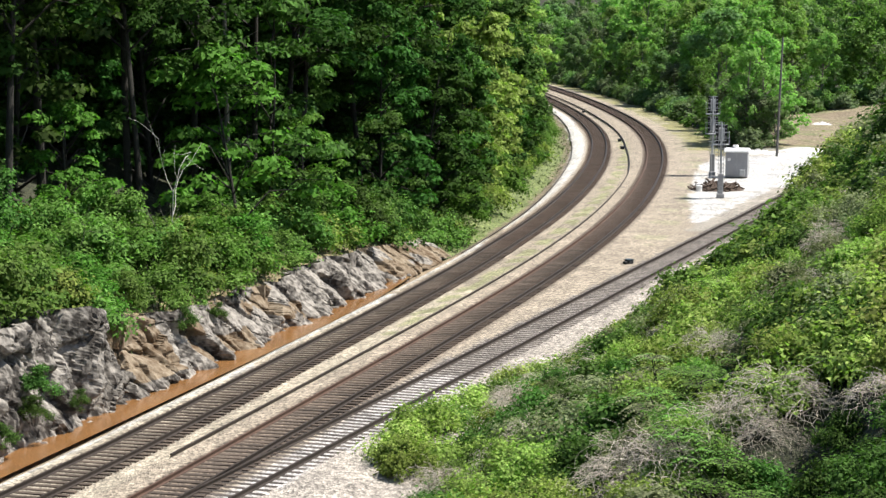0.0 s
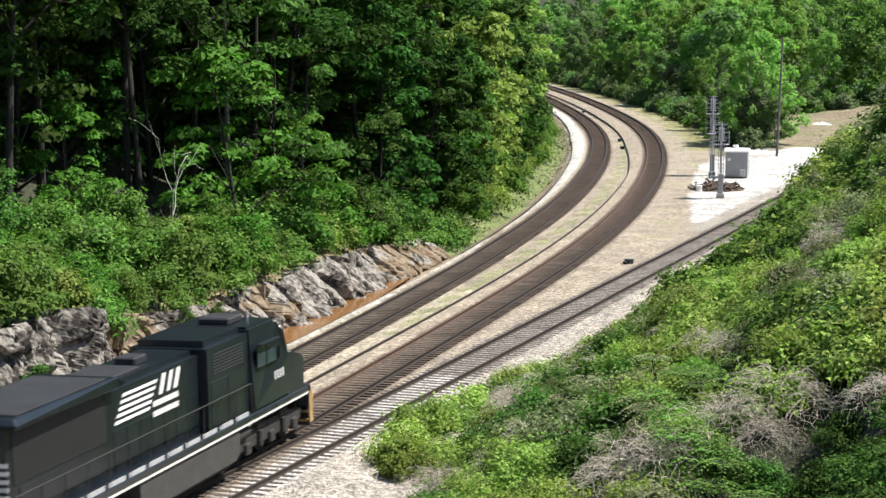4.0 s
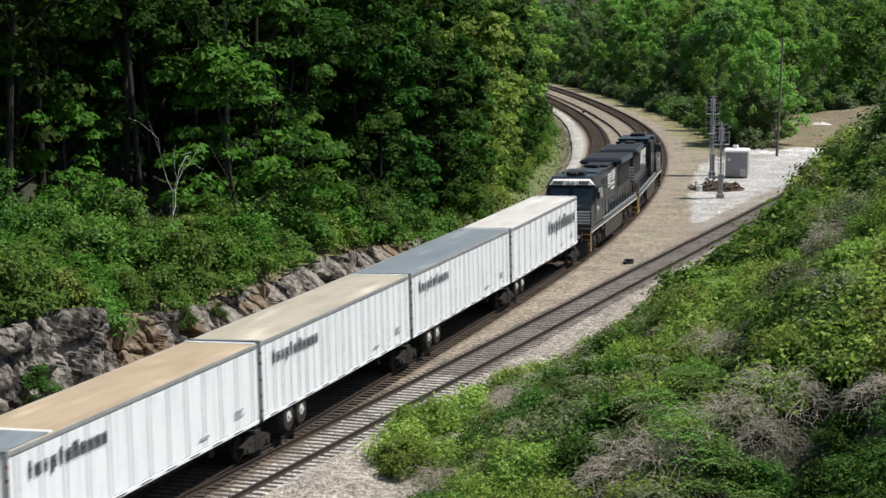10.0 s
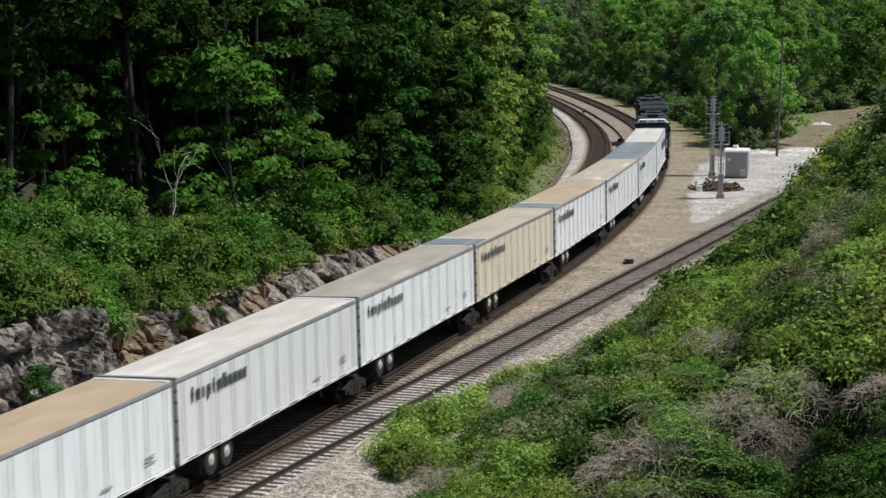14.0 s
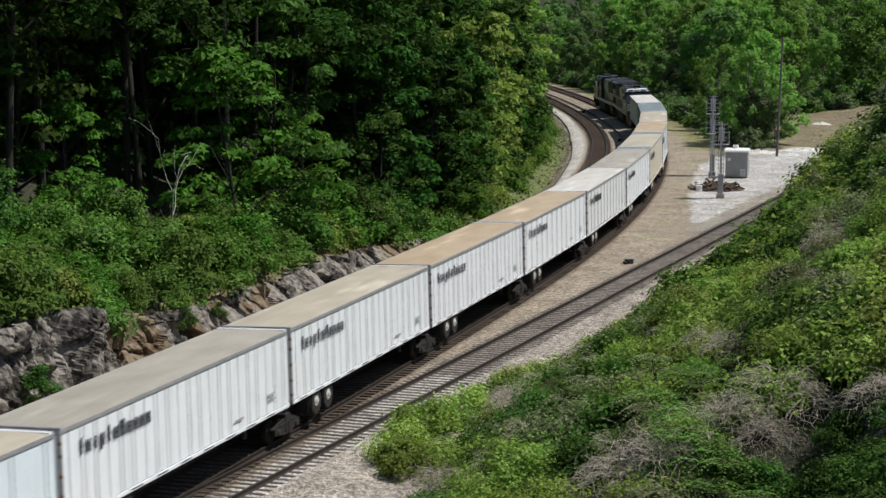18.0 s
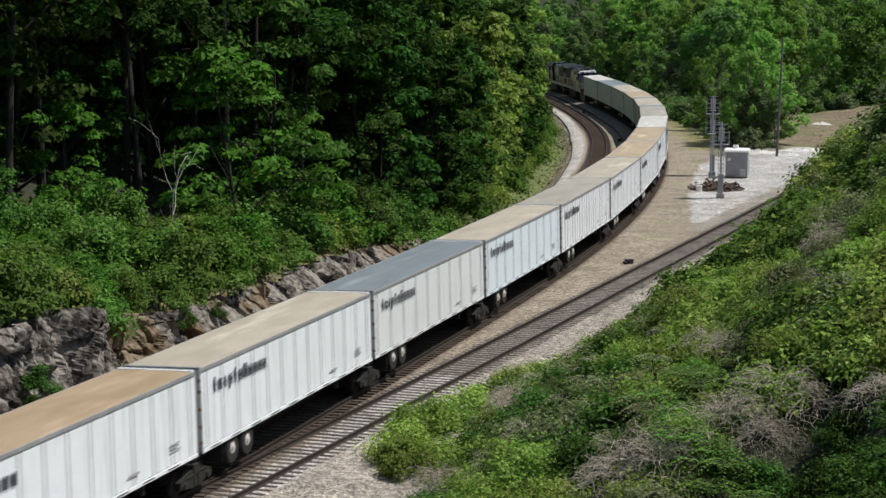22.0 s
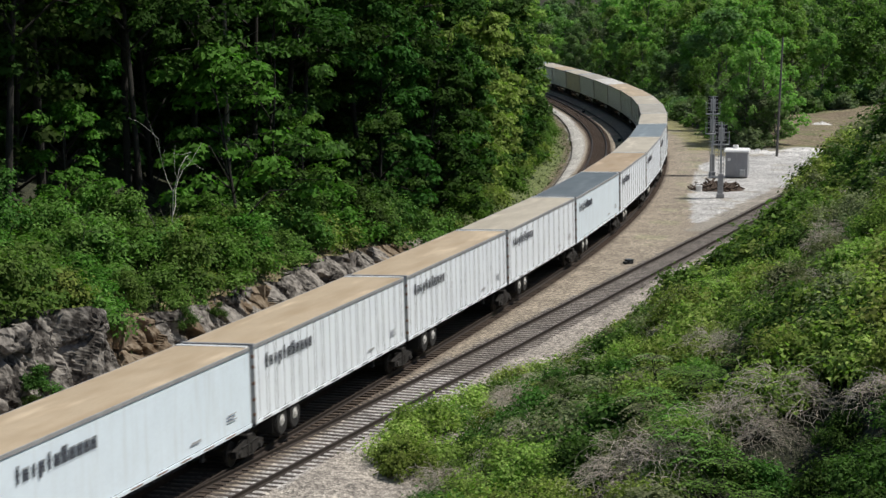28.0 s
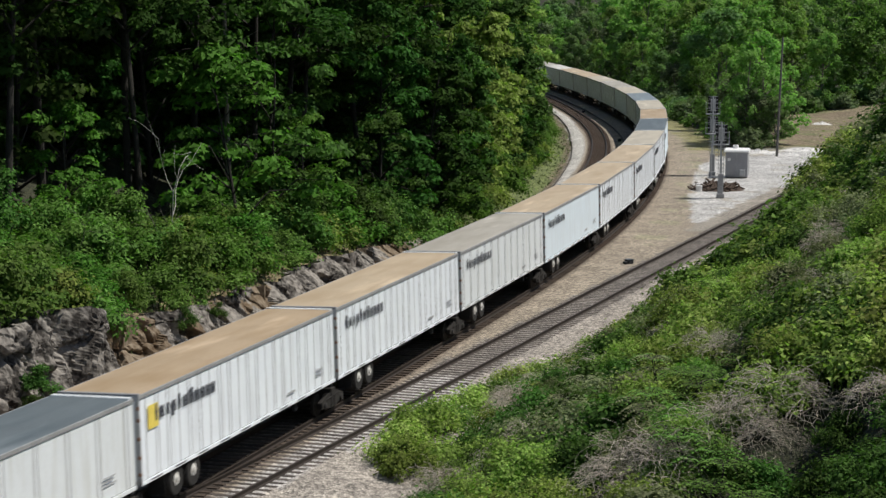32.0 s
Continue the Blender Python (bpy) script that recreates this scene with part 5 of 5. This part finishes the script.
# long strands that hang into the hollow
for s_, l_ in ((52.2, 17.8), (53.5, 19.0), (49.4, 16.2)):
    plant(prng.choice(vine_models), s_, l_, prng.uniform(1.3, 1.7), 0.0)
bank_count = 0
s_ = 40.0
while s_ < 178:
    t = float(toe(s_))
    l_ = t + prng.uniform(0.5, 1.0) + float(np.interp(s_, [40, 56, 60, 75, 90, 120, 150], [1.9, 1.3, 0.2, 0, 1.3, 2.0, 1.6]))
    while l_ < min(t + 24, 33):
        if in_view(s_, l_, 2.5):
            kind = noise.noise((s_ * 0.11, l_ * 0.24, 5.0)) + 0.35 * noise.noise((s_ * 0.5, l_ * 0.6, 1.0))
            if min(math.hypot(s_ - a, l_ - b) for a, b in MOUNDS) < 0.7 or hollow(s_, l_) > 0.35:
                pass
            else:
                size = prng.uniform(0.6, 0.95) if l_ < t + 2 else prng.uniform(0.6, 1.15) + 0.55 * max(0, noise.noise((s_ * 0.12, l_ * 0.2, 9.0)) * 2)
                size = min(1.3, size * prng.uniform(0.75, 1.2) * (1 + 0.3 * noise.noise((s_ * 0.4, l_ * 0.55, 2.0))))
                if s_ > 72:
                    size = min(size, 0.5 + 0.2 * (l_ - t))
                bank_count += 1
                rest = s_ > 84
                if rest:
                    chosen = rest_kinds
                # only dark leaf here, its colour takes the place of shade
                elif s_ < 51 and l_ > 17.5:
                    chosen, size = dark_shrubs, min(size, 0.8)
                elif kind > 0.22:
                    chosen = creepers
                elif kind > -0.02:
                    chosen = fine_shrubs[:1] + fine_shrubs[2:] + dark_shrubs
                elif kind > -0.2:
                    chosen = fine_shrubs[:2] + feathered if s_ < 72 else fine_shrubs
                else:
                    chosen = fine_shrubs[1:2] + dark_shrubs
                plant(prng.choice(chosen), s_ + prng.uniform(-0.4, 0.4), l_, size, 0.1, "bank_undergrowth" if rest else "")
                if kind < 0.05 and s_ < 112 and prng.random() < 0.24:
                    plant(prng.choice(vine_models), s_ + prng.uniform(-0.5, 0.5), l_ + prng.uniform(-0.5, 0.5), prng.uniform(0.5, 0.95), 0.0)
        l_ += prng.uniform(1.2, 1.8)
    s_ += 1.5 if s_ < 105 else 2.0
joined_thing("bank_undergrowth", "dense green creepers and shrubs that cover the bank", "undergrowth")
drop_models(bank_models)
drop_models(vine_models)

# taller thicket on the upper bank
thicket = [tree_thing("thicket_shrub", bush_meshes(160 + k, 2.1, 3.6, 40, 85, 0.2, (LEAF_BRIGHT, LEAF, LEAF_OLIVE)[k], corners=3), "tall leafy thicket shrub on the upper bank", "bush", "thicket on the upper bank") for k in range(3)]
for s_, l_, size in ((100, 19.5, 0.75), (104, 18.2, 0.8), (109, 18.6, 0.9), (113, 17.2, 0.85), (118, 17.8, 1.0), (123, 16.6, 0.85), (128, 17.6, 1.0), (133, 16.8, 0.9), (138, 18.2, 1.05), (143, 17.0, 0.8), (92, 20.5, 0.7), (84, 21.0, 0.7), (117, 13.0, 0.8), (121, 13.8, 0.95), (126, 14.2, 1.1), (131, 14.6, 1.2), (136, 15, 1.25), (141, 15.2, 1.25), (146, 15.6, 1.3), (151, 16.5, 1.3), (156, 17.5, 1.4), (161, 18.8, 1.4), (134, 13.2, 0.9), (128, 12.8, 0.8), (147, 19.5, 1.0), (120, 20.0, 1.1), (110, 21.5, 1.4), (112, 19.5, 1.15), (108, 20.5, 1.2), (118, 19, 1.15), (104, 21.5, 1.4), (124, 18.5, 1.1), (139, 12.6, 0.7)):
    plant(prng.choice(thicket), s_, l_, size, 0.2)
drop_models(thicket)

grng = np.random.RandomState(33)
# weeds along the ditch and between the tracks
ws_ = grng.uniform(60, 240, 9000)
pick = grng.uniform(0, 1, 9000)
wl_ = grng.uniform(-13.5, -8.6, 9000)
keep = np.where(ws_ > 116, pick < 0.4, (ws_ > 75) & (wl_ < -9.6) & (wl_ > -12.4))
ws_, wl_ = ws_[keep], wl_[keep]
wx_, wy_ = at(ws_, wl_)
gv, gf = leaf_arrays(np.stack([wx_, wy_, ground(ws_, wl_) + 0.1], 1), 0.2, grng, up=0.1, slim=0.35, corners=3)
weeds = tagged(new("trackside_weeds", mesh_np("trackside_weeds", gv, gf)), "rough green grass and weeds on the slope beside the line", "weeds", kind="stuff")
weeds.data.materials.append(mat("weed_green", (0.125, 0.165, 0.06), 0.8, 0.3, 0.4, 3, island=0.35))

# far woods right of the bend
LEAF_FAR_BRIGHT = mat("leaf_far_spring_green", (0.19, 0.3, 0.08), 0.7, 0.25, 0.3, 2, island=0.25, leaf=0.5, spec=0.12)
FAR_LOOKS = ((LEAF_FAR, "green broadleaf tree in the far wood"), (LEAF_SLOPE, "dark green tree in the far wood"), (LEAF_FAR_BRIGHT, "fresh green broadleaf tree in the far wood"), (LEAF_GREY, "grey-green tree with sparse young leaf"), (LEAF_FAR, "green broadleaf tree in the far wood"), (LEAF_FAR_BRIGHT, "fresh green broadleaf tree in the far wood"))
far_kinds = [tree_thing("broadleaf_tree", tree_meshes(130 + k, 9.5 + 2.0 * (k % 3), 3.0 + 0.5 * (k % 3), 0.03, 46, 95, 0.36, BARK_DIM, leaf, flat=0.85, trunk_r=0.16, corners=3), words, "tree", "far woodland trees") for k, (leaf, words) in enumerate(FAR_LOOKS)]
s_ = 205.0
while s_ < 520:
    edge = float(np.interp(s_, [205, 215, 240, 285, 360, 470], [10, 10, 10, 8.4, 7.5, 7]))
    for row, off in enumerate((0.5, 5.5, 11, 18, 27, 38, 52, 70, 90, 112, 136)):
        l_ = edge + off + prng.uniform(-1.5, 1.5)
        q = s_ + prng.uniform(-2.5, 2.5)
        if row > 2 and int(s_ / 6) % 3 == row % 3 or q < 264 and 13 < l_ < 46:
            continue
        if in_view(q, l_, 5):
            plant(prng.choice(far_kinds), q, l_, prng.uniform(0.55, 0.85) if row == 0 else prng.uniform(0.85, 1.35), 0.2, "" if row < 4 else "far_woods")
    s_ += 6.0
joined_thing("far_woods", "mixed green woods on the rising ground beyond the bend", "woods")
for s_, l_, size in ((205, 9.6, 0.8), (208, 11.8, 0.95), (211, 10.4, 0.7), (203, 12.6, 0.6)):
    plant(far_kinds[0 if size < 0.75 else 5], s_, l_, size, 0.2)
drop_models(far_kinds)
low = [tree_thing("bush", bush_meshes(150 + k, 1.9, 2.3, 24, 75, 0.32, (LEAF_FAR, LEAF_SLOPE, LEAF_GREY)[k], corners=3), ("green bush at the edge of the far wood", "green bush at the edge of the far wood", "grey-green bush at the edge of the far wood")[k], "bush", "bushes beside the far bend") for k in range(3)]
s_ = 200.0
while s_ < 400:
    edge = float(np.interp(s_, [200, 215, 240, 285, 360, 470], [9.4, 9, 8.4, 6.8, 6.0, 5.6]))
    plant(prng.choice(low), s_, edge + prng.uniform(-0.6, 0.8), prng.uniform(0.6, 1.2), 0.15)
    if s_ > 262:
        plant(prng.choice(low), s_ + 1.5, edge + 2.6 + prng.uniform(-0.6, 0.8), prng.uniform(0.8, 1.5), 0.15, "far_bushes" if s_ > 280 else "")
    s_ += 3.2
for k in range(34):
    plant(prng.choice(low), 262 + 0.06 * k + prng.uniform(-2, 4), 12 + k * 1.1, prng.uniform(0.8, 1.4), 0.15)
joined_thing("far_bushes", "low green bushes beyond the bend", "bushes")
drop_models(low)


# ---------------------------------------------------------------- signals, hut, pole
def stand(s_, l_, z=None, rz=0.0):
    x, y = at(s_, l_)
    return pose(float(x), float(y), float(ground(s_, l_)) if z is None else z, 0, 0, math.degrees(turn(s_)) + rz)


def signal_mast(height, heads, label):
    root = tagged(new("signal_mast"), label, "railway signal", "signals beside the bend")
    part("base", boxes((-0.3, 0.3, -0.3, 0.3, 0, 0.35, 0.03)), HUT_GREY, root)
    part("pole", shape(cyl, (0, 0, 0.3), (0, 0, height), 0.1, 0.08, 12), GALV, root)
    part("pedestal", boxes((-0.18, 0.18, -0.18, 0.18, 0.3, 1.9, 0.03)), HUT_GREY, root)
    lad = part("ladder", boxes((-0.22, -0.18, 0.3, 0.34, 0.4, height), (0.18, 0.22, 0.3, 0.34, 0.4, height)), GALV, root)
    for z in np.arange(0.6, height, 0.3):
        if z > 2:
            part("cage_hoop", boxes((-0.38, -0.35, 0.3, 0.95, float(z), float(z) + 0.03), (0.35, 0.38, 0.3, 0.95, float(z), float(z) + 0.03), (-0.38, 0.38, 0.92, 0.95, float(z), float(z) + 0.03)), GALV, lad)
        part("rung", shape(cyl, (-0.2, 0.32, float(z)), (0.2, 0.32, float(z)), 0.015, 0.015, 6), GALV, lad)
    for z in heads:
        pl = part("platform", boxes((-0.6, 0.6, -0.1, 0.75, z - 0.75, z - 0.7)), GALV, root)
        for x, y in ((-0.6, 0.75), (0.6, 0.75), (-0.6, -0.1), (0.6, -0.1)):
            part("post", shape(cyl, (x, y, z - 0.72), (x, y, z + 0.25), 0.02, 0.02, 6), GALV, pl)
        for zz in (z - 0.2, z + 0.25):
            part("guard_rail", boxes((-0.62, 0.62, 0.73, 0.77, zz - 0.02, zz + 0.02), (-0.62, -0.58, -0.1, 0.75, zz - 0.02, zz + 0.02), (0.58, 0.62, -0.1, 0.75, zz - 0.02, zz + 0.02)), GALV, pl)
        part("backplate", boxes((-0.45, 0.45, -0.34, -0.3, z - 0.75, z + 0.75, 0.02)), SIGNAL_BLACK, root)
        for k in range(3):
            part("hood", shape(cyl, (0, -0.3, z - 0.3 + 0.33 * k), (0, -0.55, z - 0.3 + 0.33 * k), 0.12, 0.12, 12), SIGNAL_BLACK, root)
        part("lamp_case", boxes((-0.22, 0.22, -0.26, -0.08, z - 0.5, z + 0.55, 0.04)), GALV, root)
    return root


m1 = signal_mast(5.9, (4.9,), "grey steel signal mast with ladder and caged platform")
m1.matrix_world = stand(150.5, 6.36, rz=180)
m2 = signal_mast(6.9, (6.1, 4.4), "tall grey steel signal mast with two caged platforms")
m2.matrix_world = stand(170, 5.3, rz=180)

hut = tagged(new("equipment_hut"), "grey metal signal equipment hut with a white roof", "hut")
part("wall", boxes((-0.95, 0.95, -1.1, 1.1, 0.12, 2.25, 0.02)), HUT_GREY, hut)
part("footing", boxes((-0.9, 0.9, -1.05, 1.05, -0.1, 0.12)), STONE, hut)
bm = bmesh.new()
prism(bm, [(-1.25, 2.25), (1.25, 2.25), (1.2, 2.4), (0, 2.55), (-1.2, 2.4)], -1.05, 1.05)
part("roof", bm, WHITE, hut, "white metal roof")
part("vent", shape(cyl, (-0.15, 0, 2.5), (-0.15, 0, 2.78), 0.25, 0.25, 14), WHITE, hut)
dr = part("door", boxes((-0.75, 0.05, -1.125, -1.1, 0.2, 2.1, 0.01)), HUT_GREY, hut)
part("handle", boxes((-0.1, -0.05, -1.16, -1.125, 1.1, 1.25)), GALV, dr)
part("sign", boxes((-0.75, -0.5, -1.135, -1.127, 1.5, 1.72)), WHITE, hut, "small white sign")
part("air_conditioner", boxes((0.3, 0.75, -1.4, -1.1, 0.25, 0.75, 0.03)), GALV, hut)
hut.matrix_world = stand(168.6, 7.45, rz=-4)

frame_ob = tagged(new("pipe_frame"), "pale steel pipe frame beside the signal mast", "frame")
for a, b in (((0, 0, 0), (0, 0, 3.2)), ((0.75, 0, 0), (0.75, 0, 3.2)), ((0, 0, 3.2), (0.75, 0, 3.2)), ((0, 0, 0.2), (0.75, 0, 0.2))):
    part("pipe", shape(cyl, a, b, 0.035, 0.035, 6), GALV, frame_ob)
frame_ob.matrix_world = stand(167, 5.25)

pole = tagged(new("utility_pole"), "tall grey wooden utility pole", "pole")
part("shaft", shape(cyl, (0, 0, -0.3), (0.35, 0, 11.6), 0.13, 0.09, 12), mat("weathered_pole", (0.12, 0.115, 0.105), 0.9, 0.3, 2, 20), pole)
pole.matrix_world = stand(191.5, 11.86)

# heap of brown spoil with two pale drums
def heap(r, h, seed):
    bm = bmesh.new()
    bmesh.ops.create_grid(bm, x_segments=40, y_segments=40, size=1.0)
    for v in bm.verts:
        q = min(1, math.hypot(v.co.x, v.co.y))
        n = noise.fractal(v.co * 4 + Vector((seed, 0, 0)), 1.0, 2.0, 4)
        v.co.z = h * (1 - q ** 1.5) * (0.8 + 0.5 * n) + 0.12 * n * (1 - q) - 0.05
        v.co.x *= r[0]
        v.co.y *= r[1]
    return bm


pile = tagged(new("spoil_heap", mesh("spoil_heap", heap((2.3, 1.7), 0.65, 3), MULCH)), "heap of dark brown earth and broken wood on white gravel", "heap")
chunks = [mesh("broken_wood", boxes((-0.08, 0.08, -q, q, -0.06, 0.06, 0.015)), MULCH) for q in (0.25, 0.4, 0.6)]
hrng = random.Random(8)
for k in range(60):
    a, q = hrng.uniform(0, 2 * math.pi), hrng.uniform(0, 1) ** 0.6
    part("broken_wood", hrng.choice(chunks), MULCH, pile, m=pose(2.3 * q * math.cos(a), 1.7 * q * math.sin(a), 0.6 * (1 - q ** 1.5) + 0.06, hrng.uniform(-35, 35), hrng.uniform(-35, 35), hrng.uniform(0, 180)))
pile.matrix_world = stand(157, 5.9)
for ds, dl in ((0.3, -1.5), (-1.3, -1.4)):
    ob = tagged(new("white_pail", mesh("white_pail", shape(cyl, (0, 0, 0), (0, 0, 0.45), 0.24, 0.27, 14), WHITE)), "small white pail beside the heap", "pail")
    ob.matrix_world = stand(157 + ds, 5.9 + dl)
for s_, l_, r in ((196, 10.5, (2.0, 1.0)), (199, 15.0, (2.6, 1.2)), (193, 13.0, (1.4, 0.8)), (240, 23, (1.3, 0.8))):
    ob = tagged(new("crushed_stone_mound", mesh("crushed_stone_mound", heap(r, 0.35, s_), mat("white_gravel", (0.68, 0.67, 0.65), 0.95, 0.2, 3, 14, bump=0.6))), "low heap of white crushed stone", "heap", "gravel heaps")
    ob.matrix_world = stand(s_, l_)

box_ob = tagged(new("track_box"), "small dark metal box on the ballast beside the branch track", "box")
part("case", boxes((-0.2, 0.25, -0.2, 0.2, 0, 0.22, 0.04)), BLACK_DULL, box_ob)
part("lid", boxes((-0.22, 0.27, -0.22, 0.22, 0.22, 0.27, 0.015)), BLACK, box_ob)
part("fitting", boxes((-0.42, -0.2, -0.12, 0.12, 0.0, 0.18, 0.04)), BLACK_DULL, box_ob)
box_ob.matrix_world = stand(111.5, 3.86, rz=60)
for s_, l_ in ((212, -3.3), (201, -3.2), (269, -3.6)):
    ob = tagged(new("ground_box", mesh("ground_box", boxes((-0.2, 0.2, -0.25, 0.25, 0, 0.3, 0.04)), BLACK_DULL)), "small dark box between the tracks", "box", "boxes between the tracks")
    ob.matrix_world = stand(s_, l_)

# dead bare branches in the wood's edge
def bare_tree(seed, h, material, r=0.04):
    rng = np.random.RandomState(seed)
    tubes = []

    def grow(p, d, length, r, depth):
        pts = [p]
        for k in range(4):
            d = (d + Vector(rng.uniform(-0.3, 0.3, 3))).normalized()
            p = p + d * length / 4
            pts.append(p)
        tubes.append(tube(pts, [r, r * 0.85, r * 0.7, r * 0.6, r * 0.45], 5))
        if depth:
            for k in range(3):
                grow(pts[2 + k % 3], (d + Vector(rng.uniform(-0.9, 0.9, 3)) + Vector((0, 0, 0.2))).normalized(), length * 0.6, r * 0.5, depth - 1)
    grow(Vector((0, 0, -0.4)), Vector((0.05, 0, 1)), h * 0.6, r, 2)
    return limbs("dead_tree", tubes, material)


for s_, l_, h, mt in ((85.8, -14.2, 8.3, BARK_PALE), (82, -13.2, 4.6, BARK_DIM), (74, -12.6, 4.2, BARK_DIM), (113, -9.8, 2.2, BARK_DIM)):
    ob = tagged(new("dead_tree", bare_tree(int(s_), h, mt)), "bare pale dead sapling with forked branches", "dead tree", "dead saplings in the wood's edge")
    ob.matrix_world = stand(s_, l_)


for s_, l_, r, mt, words in ((97, -15.4, 0.15, BARK_DIM, "tall bare pale grey trunk among the leaves"), (91, -18.5, 0.2, BARK, "dark leaning trunk at the wood's edge")):
    pts = [Vector((0.15 * math.sin(2.1 * q + s_), 0.1 * q, 15 * q - 0.5)) for q in np.linspace(0, 1, 9)]
    side = [tube([pts[5], pts[5] + Vector((0.9, 0.4, 0.9)), pts[5] + Vector((1.5, 0.9, 1.3))], [0.06, 0.04, 0.015], 5), tube([pts[6], pts[6] + Vector((-0.8, 0.2, 0.7)), pts[6] + Vector((-1.4, -0.2, 0.9))], [0.05, 0.03, 0.012], 5)]
    ob = tagged(new("bare_tree"), words, "tree", "bare trees in the wood")
    part("trunk", limbs("trunk", [tube(pts, [r * (1.1 - 0.5 * q) for q in np.linspace(0, 1, 9)], 9)], mt), mt, ob)
    for arm in side:
        part("branch", limbs("branch", [arm], mt), mt, ob)
    ob.matrix_world = stand(s_, l_)


# ---------------------------------------------------------------- the train's make-up
MAKE_UP = [
    (1, "white", "white", "even"), (2, "white", "steel", "dense"), (3, "white", "beige", "dense"), (4, "white", "tan", "even"),
    (5, "beige", "beige", "even"), (6, "white", "greybeige", "even"), (7, "grey", "white", "even"), (8, "white", "tan", "even"),
    (9, "white", "tan", "dense"), (10, "white", "beige", "dense"), (11, "white", "greybeige", "dense"), (12, "cold", "beige", "sparse"),
    (13, "grey", "steel", "sparse"), (14, "white", "beige", "even"), (15, "white", "brown", "even"), (16, "cold", "dark", "plain"),
    (17, "white", "beige", "even"), (18, "white", "tan", "dense"), (19, "white", "tan", "dense"), (20, "cold", "tan", "plain"),
    (21, "grey", "greybeige", "even"), (22, "white", "tan", "dense"), (23, "white", "brown", "dense"), (24, "grey", "dark", "sparse"),
]
WORDS = {"white": "white", "cold": "pale bluish-white", "beige": "yellowed beige", "grey": "pale grey"}
ROOF_WORDS = {"white": "white", "beige": "beige", "tan": "tan", "brown": "brown-stained", "greybeige": "grey-beige", "steel": "blue-grey", "dark": "dark grey"}
for idx, side, roof, style in MAKE_UP:
    trailer(idx, side, roof, style, "%s box trailer on rail bogies with a %s roof" % (WORDS[side], ROOF_WORDS[roof]), idx == 1, idx == 23)
first_bogie = bogie()
BOGIES = [first_bogie] + [copy_thing(first_bogie, pose(0, -30 * k, 0)) for k in range(1, 25)]
LEAD = locomotive()
# stretch to the full length over the couplers; the wheels keep their shape
for ob in LEAD.children_recursive:
    m = ob.matrix_basis
    if m.translation.length < 1e-4:
        for v in ob.data.vertices:
            v.co.y *= 1.045
    elif ob.parent == LEAD or ob.parent.matrix_basis.translation.length < 1e-4:
        ob.matrix_basis = pose(0, 0.045 * m.translation.y, 0) @ m
TRAIL = copy_thing(LEAD, pose(0, 0, 0))
LEAD["label"] = "black diesel locomotive leading the train, white stripes"
TRAIL["label"] = "black diesel locomotive coupled cab-rearwards, white stripes on nose"

# ---------------------------------------------------------------- tracks, last for their many pieces
track("main_track", "main track with brown rails on dark stained ties", lambda q: 0.0 * q, 0.0, -660, 720, 118, 0.5, TIE, (RUST, STEEL_RAIL))
track("inner_track", "second main track on dark ties beside the ditch", lambda q: -gap(q), TRACK_Z1, -660, 720, 118, 0.5, TIE, (STEEL_RAIL, STEEL_RAIL))
track("branch_track", "branch track on grey weathered ties and pale ballast", branch, 0.0, 44, 190, 190, 0.5, TIE_GREY, (STEEL_RAIL, STEEL_RAIL), 2.6)
spare_rail(lambda q: np.interp(q, [59, 170, 200, 250, 310], [-2.1, -2.0, -2.8, -3.2, -3.2]), 59.2, 330, -0.08, "loose dark rail lying on the ballast between the tracks")
spare_rail(lambda q: np.interp(q, [112, 140, 178, 219, 262, 300], [-7.2, -7.5, -8.1, -8.6, -7.8, -7.6]), 116, 300, -0.45, "loose thin rail along the pale ballast shoulder")


# ---------------------------------------------------------------- movement
def ride(s_front, s_back):
    """Pose of a vehicle whose pivots stand at these places of the line."""
    xf, yf = at(s_front)
    xb, yb = at(s_back)
    s_ = (s_front + s_back) / 2
    c = float(cant(s_))
    rz = math.degrees(math.atan2(-(xf - xb), yf - yb))
    return pose(float(xf + xb) / 2, float(yf + yb) / 2, float(grade(s_)) + 0.75 * c, 0, -math.degrees(c), rz)


def roll(vehicle, radius, sense):
    """Turn a vehicle's wheelsets as it rolls along."""
    ticks = [k / 30 for k in range(961)]
    for ob in vehicle.children:
        if ob.name.startswith("wheelset"):
            x, y, z = ob.matrix_basis.translation
            walk(ob, [(t, pose(x, y, z) @ pose(0, 0, 0, math.degrees(sense * (arrive(t) - arrive(0)) / radius))) for t in ticks])


def motions():
    times = [k * 0.5 for k in range(65)]
    for idx, ob in TRAILERS:
        rear = (6 - idx) * PITCH
        walk(ob, [(t, ride(arrive(t) + rear + PITCH - 0.3, arrive(t) + rear + 0.3)) for t in times])
    for k, ob in enumerate(BOGIES):
        place = (6 - k) * PITCH
        walk(ob, [(t, ride(arrive(t) + place + 0.9, arrive(t) + place - 0.9)) for t in times])
    for ob, centre, way in ((TRAIL, 29.3, 180), (LEAD, 52.2, 0)):
        walk(ob, [(t, ride(arrive(t) + 5 * PITCH + centre + 6.6, arrive(t) + 5 * PITCH + centre - 6.6) @ pose(0, 0, 0, 0, 0, way)) for t in times])
        roll(ob, 0.53, -1 if way == 0 else 1)
    for ob in BOGIES:
        roll(ob, 0.42, -1)


motions()
